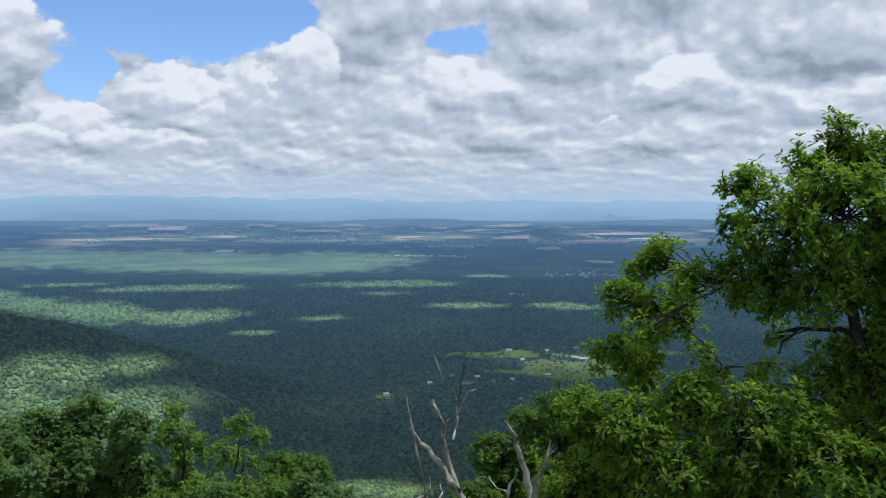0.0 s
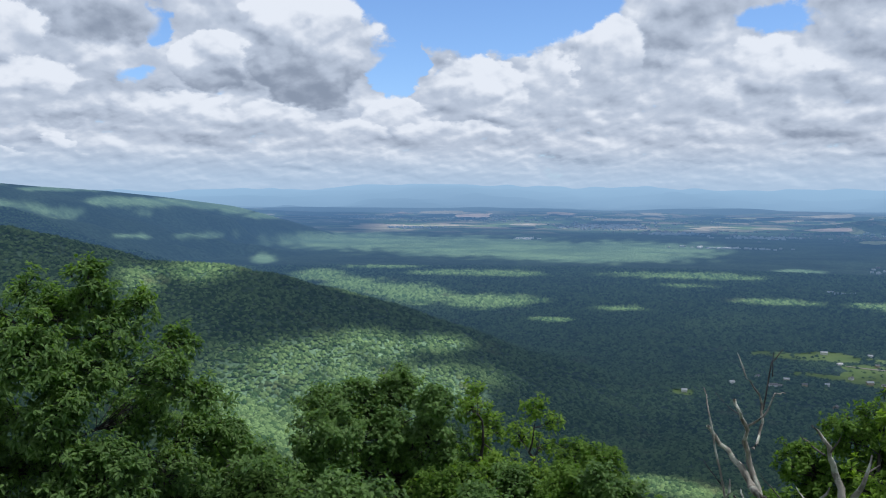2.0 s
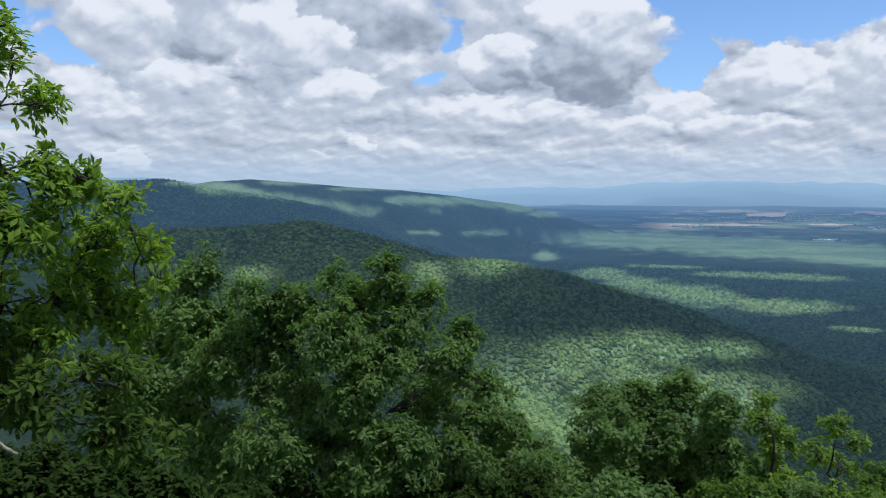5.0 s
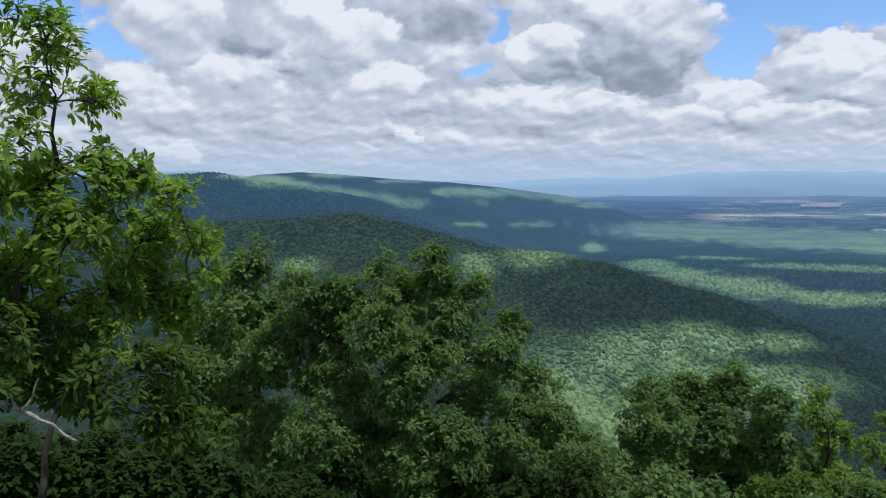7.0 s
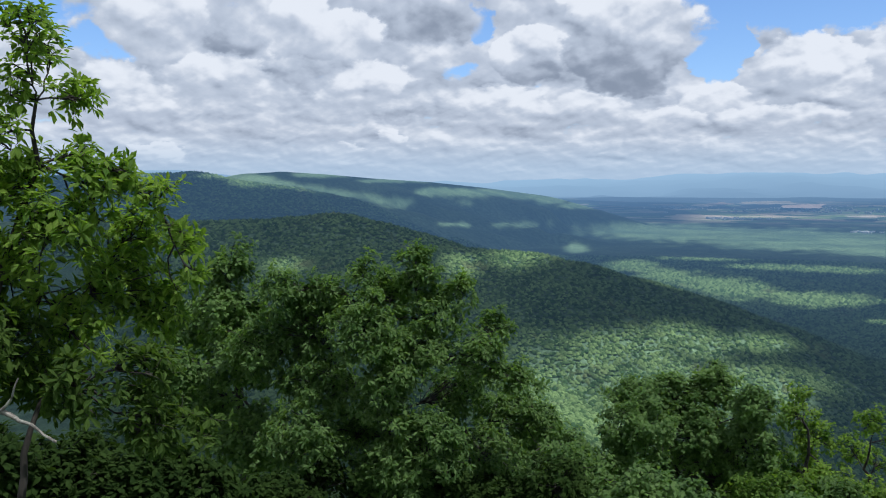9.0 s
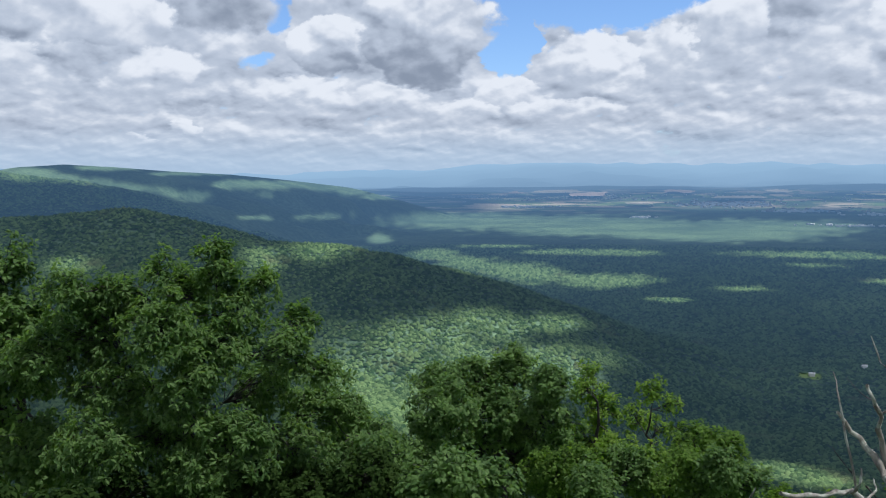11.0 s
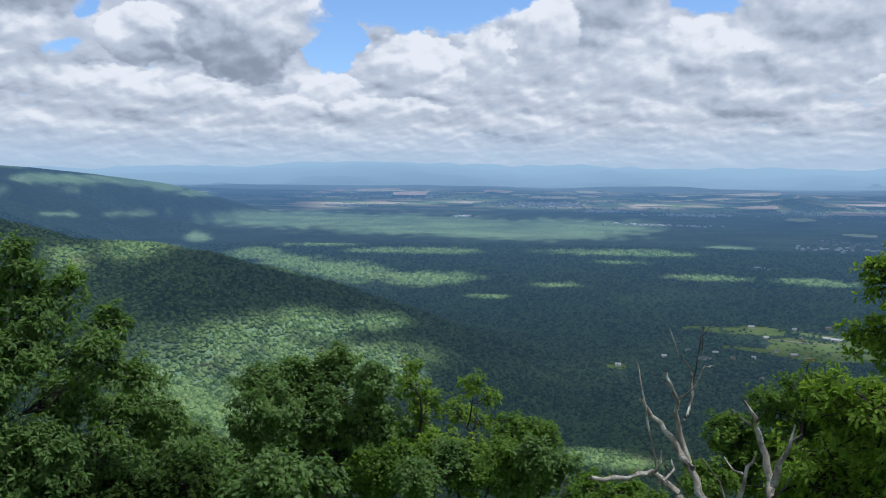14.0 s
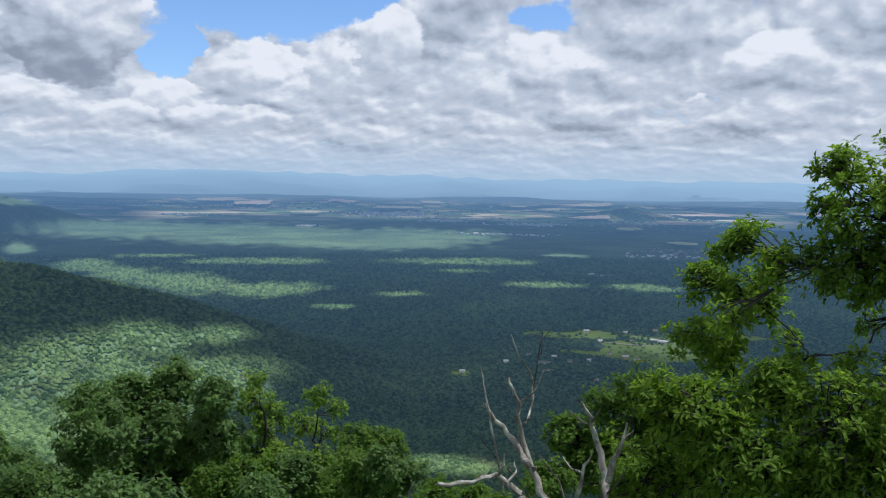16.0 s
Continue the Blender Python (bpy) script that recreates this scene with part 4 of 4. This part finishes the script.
# Left of 30 degrees the leaf colour itself holds the shade.
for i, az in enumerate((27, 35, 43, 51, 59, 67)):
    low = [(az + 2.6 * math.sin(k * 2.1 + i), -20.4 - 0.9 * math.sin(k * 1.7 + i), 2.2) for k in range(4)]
    tree("oak_tree", "shaded young oak below the larger crowns", low, 16.0 + i % 3, (az, 16.4 + i % 3), SHADE_LEAF if az < 30 else PAINTED_SHADE_LEAF, 0.15, PLAIN_LOBED, 0.06, 8.5, 6, 7, seed=50 + i)
for i, az in enumerate((9, 12.5, 16, 19.5)):
    low = [(az + 1.6 * math.sin(k * 2.1 + i), -19.3 - 0.8 * math.sin(k * 1.7 + i), 1.6) for k in range(4)]
    tree("shrub", "leafy green shrub at the foot of the slender oaks", low, 20.0 + i % 2, (az, 20.3 + i % 2), FRESH_LEAF if i % 2 else SHADE_LEAF, 0.13, PLAIN_LOBED, 0.04, 7.0, 6, 6, seed=70 + i)


# ---------- dead trees and rock at the lookout ----------
def dead_tree(name, label, dist, boughs, seed):
    """A bare tree; each bough is (thickness at its foot, at its end, points in degrees left of north and degrees high)."""
    rng = random.Random(seed)
    first = boughs[0][2][0]
    foot = heading(first[0], 0, dist)
    foot.z = float(land(np.array([foot.x]), np.array([foot.y]))[0]) - 0.1
    root = new(name)
    root.location = foot
    tagged(root, label, "dead tree", "dead trees at the lookout")
    for k, (r0, r1, way_) in enumerate(boughs):
        pts = [heading(a, e, dist + 0.25 * math.sin(3.1 * k + i)) - foot for i, (a, e) in enumerate(way_)]
        if k == 0:
            pts.insert(0, Vector((0, 0, 0)))
        fine = []
        for p, q in zip(pts, pts[1:]):
            for i in range(3):
                fine.append(p.lerp(q, i / 3) + Vector((rng.gauss(0, 1), rng.gauss(0, 1), rng.gauss(0, 1))) * min(0.012, r0 * 0.35))
        fine.append(pts[-1])
        wood = Wood()
        wood.add(fine, r0 * 0.95, r1 * 0.8, 8 if r0 > 0.02 else 5)
        ob = wood.link("trunk" if k == 0 else "branch", DEAD_WOOD if r0 > 0.012 else DARK_TWIG, root)
        for v in ob.data.vertices:
            v.co += Vector((rng.gauss(0, 1), rng.gauss(0, 1), 0)) * r0 * 0.10
    return root


DARK_TWIG = bark_material("dark_twig", (0.05, 0.045, 0.04), (0.16, 0.14, 0.13), 14.0)
dead_tree("dead_tree", "bare grey dead tree with lichen and broken limbs", 9.0, [
    (0.048, 0.016, [(-2.0, -20.2), (-0.96, -18.4), (-0.32, -16.4), (-0.02, -14.4), (0.34, -13.4), (0.75, -12.5)]),
    (0.014, 0.006, [(-0.07, -14.1), (-1.03, -13.5), (-1.77, -11.9), (-2.3, -11.9)]),
    (0.020, 0.005, [(-0.49, -15.5), (-0.95, -14.3), (-1.0, -12.6), (-0.6, -11.8), (0.0, -11.1), (0.62, -9.6)]),
    (0.009, 0.004, [(-1.0, -13.0), (-1.43, -10.1), (-2.08, -9.2)]),
    (0.042, 0.024, [(-1.16, -18.4), (-0.24, -17.2), (1.07, -15.7), (2.33, -14.3)]),
    (0.016, 0.006, [(0.98, -19.6), (1.54, -16.9), (2.31, -13.5), (2.64, -11.9)]),
    (0.011, 0.004, [(0.62, -18.4), (-0.19, -19.2), (-1.0, -20.2)]),
    (0.010, 0.004, [(1.22, -18.0), (1.83, -17.3), (2.55, -16.4)]),
    (0.012, 0.004, [(-3.35, -20.4), (-2.93, -19.0), (-1.93, -18.0), (-0.92, -16.9)]),
    (0.007, 0.003, [(-1.5, -10.9), (-1.5, -10.2), (-1.55, -9.4)]),
    (0.007, 0.003, [(0.3, -13.5), (1.1, -13.0), (1.9, -12.2)]),
], 31)
dead_tree("dead_tree", "fallen grey dead limb arching over the rock", 7.5, [
    (0.040, 0.022, [(-0.9, -20.9), (-0.21, -19.9), (1.4, -18.8), (3.0, -19.2), (5.5, -19.45)]),
    (0.018, 0.008, [(1.4, -18.9), (0.9, -18.2), (0.9, -17.4)]),
    (0.015, 0.007, [(0.7, -19.3), (0.0, -18.6), (0.2, -17.9)]),
    (0.016, 0.007, [(7.5, -21.0), (7.3, -20.0), (7.0, -19.3)]),
], 32)
dead_tree("dead_tree", "bare forked dead tree with splintered tips", 7.4, [
    (0.050, 0.010, [(-6.1, -20.2), (-6.0, -18.4), (-5.35, -16.5), (-4.9, -15.0), (-3.9, -13.7)]),
    (0.010, 0.004, [(-5.0, -15.2), (-5.56, -14.1)]),
    (0.011, 0.004, [(-4.7, -15.3), (-3.96, -14.9), (-3.2, -14.3)]),
    (0.034, 0.008, [(-6.1, -18.7), (-6.7, -16.9), (-7.27, -15.0)]),
    (0.010, 0.004, [(-7.0, -16.1), (-7.75, -15.5)]),
    (0.026, 0.008, [(-3.9, -20.6), (-4.46, -18.5), (-5.0, -17.2)]),
    (0.013, 0.004, [(-4.36, -18.4), (-3.7, -18.2), (-3.07, -17.4)]),
    (0.012, 0.004, [(-6.1, -19.6), (-6.75, -18.9), (-7.4, -17.8)]),
], 33)
dead_tree("dead_tree", "pale crooked dead bough below the chestnut oak", 8.0, [
    (0.045, 0.014, [(71.5, -12.4), (69.7, -12.8), (68.5, -13.2), (67.5, -13.9), (65.6, -15.4)]),
    (0.016, 0.006, [(68.5, -13.2), (67.9, -12.4), (67.6, -11.4)]),
], 34)


def boulder(label, az, dist, top, wide, deep, seed):
    """A rounded, cracked block of stone whose top reaches a height."""
    rng = random.Random(seed)
    at = heading(az, 0, dist)
    floor = float(land(np.array([at.x]), np.array([at.y]))[0])
    bm = bmesh.new()
    bmesh.ops.create_icosphere(bm, subdivisions=4, radius=1.0)
    tall = (top - floor + 0.25) / 2
    for v in bm.verts:
        c = v.co.copy()
        flat_ = max(abs(c.x), abs(c.y), abs(c.z))
        c *= 0.55 + 0.45 / flat_ * 0.82
        c *= 1 + 0.12 * noise.noise(c * 1.6 + Vector((seed, 0, 0))) + 0.05 * noise.noise(c * 5) - 0.05 * abs(noise.noise(c * 3 + Vector((0, seed, 0))))
        v.co = Vector((c.x * wide, c.y * deep, c.z * tall))
    ob = part("boulder", bm, ROCK)
    ob.location, ob.rotation_euler = (at.x, at.y, floor - 0.25 + tall), (0, 0, rng.uniform(0, 3))
    return tagged(ob, label, "rock", "rocks at the lookout")


boulder("pale grey lichened rock at the lip of the lookout", 4.4, 5.6, 347.84, 0.30, 0.3, 3)
boulder("broad grey rock that the lookout stands on", 170, 0.7, 348.4, 1.7, 1.4, 5)


# ---------- farms in the valley ----------
def sheet(name, az, out_, half_w, half_d, mat, lift, label, seed, category="field"):
    """An uneven patch of open ground that lies on the land."""
    rng = random.Random(seed)
    a = radians(az)
    rim = [1 + 0.16 * math.sin(2 * t + seed) + 0.10 * math.sin(5 * t + 2 * seed) + rng.uniform(-0.05, 0.05) for t in np.linspace(0, 6.28, 40, endpoint=False)]
    xs, ys = [], []
    for ring in (0.0, 0.25, 0.5, 0.75, 1.0):
        for k in range(40):
            t = 2 * math.pi * k / 40
            s, f = math.cos(t) * half_w * ring * rim[k], math.sin(t) * half_d * ring * rim[k] + out_
            xs.append(-math.sin(a) * f + math.cos(a) * s), ys.append(math.cos(a) * f + math.sin(a) * s)
    xs, ys = np.array(xs), np.array(ys)
    v = np.stack(drawn_in(xs, ys, land(xs, ys) + lift), -1)
    q = [(r * 40 + k, r * 40 + (k + 1) % 40, (r + 1) * 40 + (k + 1) % 40, (r + 1) * 40 + k) for r in range(4) for k in range(40)]
    ob = bulk(name, v, q, mat, smooth=True)
    ob.data.attributes.new("range", "FLOAT", "POINT").data.foreach_set("value", np.full(len(v), out_ / 1000, np.float32))
    return tagged(ob, label, category, kind="structure")


for i, (az, out_, hw, hd) in enumerate(CLEARINGS):
    sheet("meadow", az, out_, hw * 1.04, hd * 1.04, MEADOW, 0.6, "mown green meadow between woods and farmhouses", 40 + i, "meadow")
sheet("lane", -6.9, 1935, 90, 3.5, DIRT, 1.2, "pale gravel lane between two meadows", 61, "lane")


def house(az, out_, wide, deep, tall, turn, wall_mat, roof_mat, label, wing=False):
    """A farmhouse or barn with a gabled roof."""
    at = heading(az, 0, out_)
    at.z = float(land(np.array([at.x]), np.array([at.y]))[0]) + 0.4
    root = new("house")
    root.location, root.rotation_euler = at, (0, 0, radians(turn))
    tagged(root, label, "house", "farm buildings in the valley")

    def block(w_, d_, h_, x0, y0):
        bm = bmesh.new()
        bmesh.ops.create_cube(bm, size=1.0, matrix=Matrix.Translation((x0, y0, h_ / 2)) @ Matrix.Diagonal((w_, d_, h_, 1)))
        rise_ = d_ * 0.32
        g0 = [bm.verts.new((x0 + s * w_ / 2, y0 + u * d_ / 2, h_ + z_)) for s in (-1, 1) for u, z_ in ((-1, 0), (1, 0), (0, rise_))]
        bm.faces.new(g0[:3]), bm.faces.new(g0[3:])
        part("wall", bm, wall_mat, root)
        for u in (-1, 1):
            bm = bmesh.new()
            over = 0.5
            c = [(x0 - w_ / 2 - over, y0, h_ + rise_ + 0.15), (x0 + w_ / 2 + over, y0, h_ + rise_ + 0.15),
                 (x0 + w_ / 2 + over, y0 + u * (d_ / 2 + over), h_ - 0.25), (x0 - w_ / 2 - over, y0 + u * (d_ / 2 + over), h_ - 0.25)]
            lo = [bm.verts.new(p) for p in c]
            hi = [bm.verts.new((p[0], p[1], p[2] + 0.3)) for p in c]
            bm.faces.new(lo), bm.faces.new(hi[::-1])
            for i in range(4):
                bm.faces.new((lo[i], lo[(i + 1) % 4], hi[(i + 1) % 4], hi[i]))
            bmesh.ops.recalc_face_normals(bm, faces=bm.faces[:])
            part("roof", bm, roof_mat, root)

    block(wide, deep, tall, 0, 0)
    if wing:
        block(wide * 0.5, deep * 0.7, tall * 0.8, wide * 0.72, deep * 0.25)
    bm = bmesh.new()
    bmesh.ops.create_cube(bm, size=1.0, matrix=Matrix.Translation((wide * 0.3, 0, tall + deep * 0.3)) @ Matrix.Diagonal((0.9, 0.9, 3.0, 1)))
    part("chimney", bm, GREY_ROOF, root)
    return root


HOUSES = [  # degrees left of north, metres out, width, depth, wall height, turn, wall, roof
    (-4.44, 2065, 17, 9, 6, 10, "w", "p"), (-5.34, 1934, 14, 9, 5, 30, "w", "p"), (-8.88, 2005, 20, 9, 6, -15, "w", "p"), (-9.36, 1978, 22, 10, 6, 5, "w", "p"),
    (-7.04, 1818, 16, 9, 6, 12, "t", "p"), (-7.82, 1818, 12, 8, 5, 20, "w", "g"), (-8.01, 1772, 18, 9, 6, -8, "t", "r"), (-8.91, 2140, 16, 9, 6, 15, "t", "g"),
    (-7.0, 2074, 12, 8, 5, 0, "w", "p"), (0.91, 1661, 11, 8, 5, 25, "w", "p"), (3.85, 1545, 12, 8, 5, 10, "w", "p"), (-0.62, 1782, 11, 8, 5, 40, "w", "g"),
    (-1.57, 1662, 20, 8, 5, 8, "w", "g"), (-4.68, 1760, 10, 8, 5, 0, "w", "p"), (-5.2, 1530, 14, 8, 5, 70, "t", "g"), (-2.33, 1764, 13, 8, 5, 10, "t", "p"),
    (-7.4, 1960, 10, 7, 5, 15, "t", "g"), (-6.0, 1840, 11, 8, 5, 50, "w", "g"), (-3.4, 1725, 12, 7, 5, 5, "t", "g"), (-11.5, 1950, 15, 9, 6, 15, "w", "p"),
]
WALLS = {"w": (WHITE_WALL, "white-sided"), "t": (TAN_WALL, "tan-sided")}
ROOFS = {"p": (PALE_ROOF, "a pale metal roof"), "g": (GREY_ROOF, "a grey shingle roof"), "r": (RED_ROOF, "a rust-red roof")}
for az, out_, wide, deep, tall, turn, wk, rk in HOUSES:
    house(az, out_, wide * 0.8, deep * 0.85, tall * 0.85, turn, WALLS[wk][0], ROOFS[rk][0],
          f"{WALLS[wk][1]} farm building with {ROOFS[rk][1]} in the valley", wide > 19)


# ---------- towns and fields far out ----------
STRAW = far_material("straw_field", (0.52, 0.46, 0.35), (0.66, 0.59, 0.47))
PINK_SOIL = far_material("bare_soil_field", (0.46, 0.36, 0.31), (0.60, 0.48, 0.41))
PALE_CROP = far_material("pale_crop", (0.38, 0.42, 0.24), (0.50, 0.52, 0.32))
FAR_WHITE = far_material("far_white_walls", (0.70, 0.70, 0.68), (0.80, 0.80, 0.78))
FAR_BROWN = far_material("far_brown_roofs", (0.30, 0.25, 0.22), (0.48, 0.41, 0.36))
FIELDS = [  # degrees left of north, degrees down, half width in degrees, half height in degrees, kind
    (20.0, 1.06, 1.9, 0.05, "s"), (17.8, 1.33, 1.3, 0.06, "p"), (22.8, 1.12, 0.8, 0.05, "p"), (-7.04, 2.71, 0.75, 0.10, "c"), (-2.5, 1.22, 2.9, 0.06, "s"), (-16.1, 2.29, 1.2, 0.12, "c"),
    (3.2, 2.19, 1.2, 0.07, "s"), (-10.4, 2.23, 2.4, 0.08, "p"), (-11.8, 1.67, 2.2, 0.06, "p"), (8.4, 1.5, 1.4, 0.05, "s"), (-11.5, 0.62, 0.9, 0.05, "c"),
    (0.9, 1.32, 1.2, 0.05, "c"), (14.5, 1.9, 1.1, 0.05, "s"), (-4.5, 2.0, 1.6, 0.05, "p"), (12.0, 1.2, 1.0, 0.04, "p"), (-14.0, 2.0, 1.6, 0.05, "s"), (26.0, 1.2, 1.0, 0.05, "s"),
    (-10.5, 3.6, 0.9, 0.08, "c"), (6.0, 1.05, 0.9, 0.04, "s"), (-18.5, 1.5, 2.0, 0.05, "p"),
]
CROPS = {"s": (STRAW, "pale straw-coloured field"), "p": (PINK_SOIL, "pinkish bare soil field"), "c": (PALE_CROP, "pale green crop field")}
for i, (az, down, half, thick_, kind) in enumerate(FIELDS):
    near_, far_ = EYE.z / math.tan(radians(down + 1.4 * thick_)), EYE.z / math.tan(radians(down - 1.4 * thick_))
    mid_ = (near_ + far_) / 2
    sheet("field", az, mid_, radians(half) * mid_, (far_ - near_) / 2, CROPS[kind][0], 8 + mid_ * 0.003, CROPS[kind][1] + " far out in the valley", 80 + i)


def town(label, rows, seed, mat):
    """Far buildings, a speck each, in one mesh: rows of (degrees left of north, degrees down, half width, half height, count)."""
    rs = np.random.RandomState(seed)
    vs, fs, ranges, off = [], [], [], 0
    cube_v = np.array([(sx, sy, sz) for sx in (-0.5, 0.5) for sy in (-0.5, 0.5) for sz in (0, 1)], float)
    cube_f = np.array([(0, 1, 3, 2), (4, 6, 7, 5), (0, 4, 5, 1), (2, 3, 7, 6), (1, 5, 7, 3), (0, 2, 6, 4)])
    for az, down, half, thick_, count in rows:
        for _ in range(count * 2):
            a, d = radians(az + rs.normal(0, half * 0.6)), math.radians(max(0.7, down + rs.normal(0, thick_ * 0.6)))
            r = EYE.z / math.tan(d)
            x, y = np.array([-math.sin(a) * r]), np.array([math.cos(a) * r])
            z = land(x, y)
            wx, wy, wz = (float(q[0]) for q in drawn_in(x, y, z))
            k = math.hypot(wx, wy) / r
            size = np.array([rs.uniform(9, 26), rs.uniform(9, 16), rs.uniform(5, 9)]) * k * min(2.2, 0.35 + r / 7000)
            ranges.append(r / 1000)
            vs.append(cube_v * size + [wx, wy, wz - 0.5])
            fs.append(cube_f + off)
            off += 8
    ob = bulk("town", np.concatenate(vs), np.concatenate(fs), mat)
    ob.data.attributes.new("range", "FLOAT", "POINT").data.foreach_set("value", np.repeat(ranges, 8).astype(np.float32))
    return tagged(ob, label, "town", kind="stuff")


town("distant pale buildings of a town across the valley", [
    (9.0, 1.78, 2.2, 0.12, 90), (17.8, 1.3, 2.0, 0.08, 40), (22.0, 1.92, 1.6, 0.05, 26), (5.0, 2.19, 1.5, 0.06, 40), (-0.6, 2.35, 2.0, 0.07, 34), (14.3, 2.64, 0.9, 0.05, 12),
    (1.5, 3.07, 2.4, 0.04, 26), (-8.9, 4.3, 1.6, 0.14, 12), (-4.8, 5.72, 0.9, 0.05, 6), (-16.1, 2.3, 1.5, 0.05, 14), (-10, 2.0, 4.0, 0.2, 40), (25.0, 1.2, 2.5, 0.15, 24), (8.0, 1.3, 8.0, 0.3, 60),
], 71, FAR_WHITE)
town("distant brownish roofs of a town across the valley", [(9.5, 1.7, 3.0, 0.15, 60), (4.0, 2.1, 3.0, 0.12, 40), (-6, 2.2, 5.0, 0.3, 50), (18.0, 1.4, 4.0, 0.1, 30), (-10, 4.0, 2.0, 0.3, 14)], 72, FAR_BROWN)
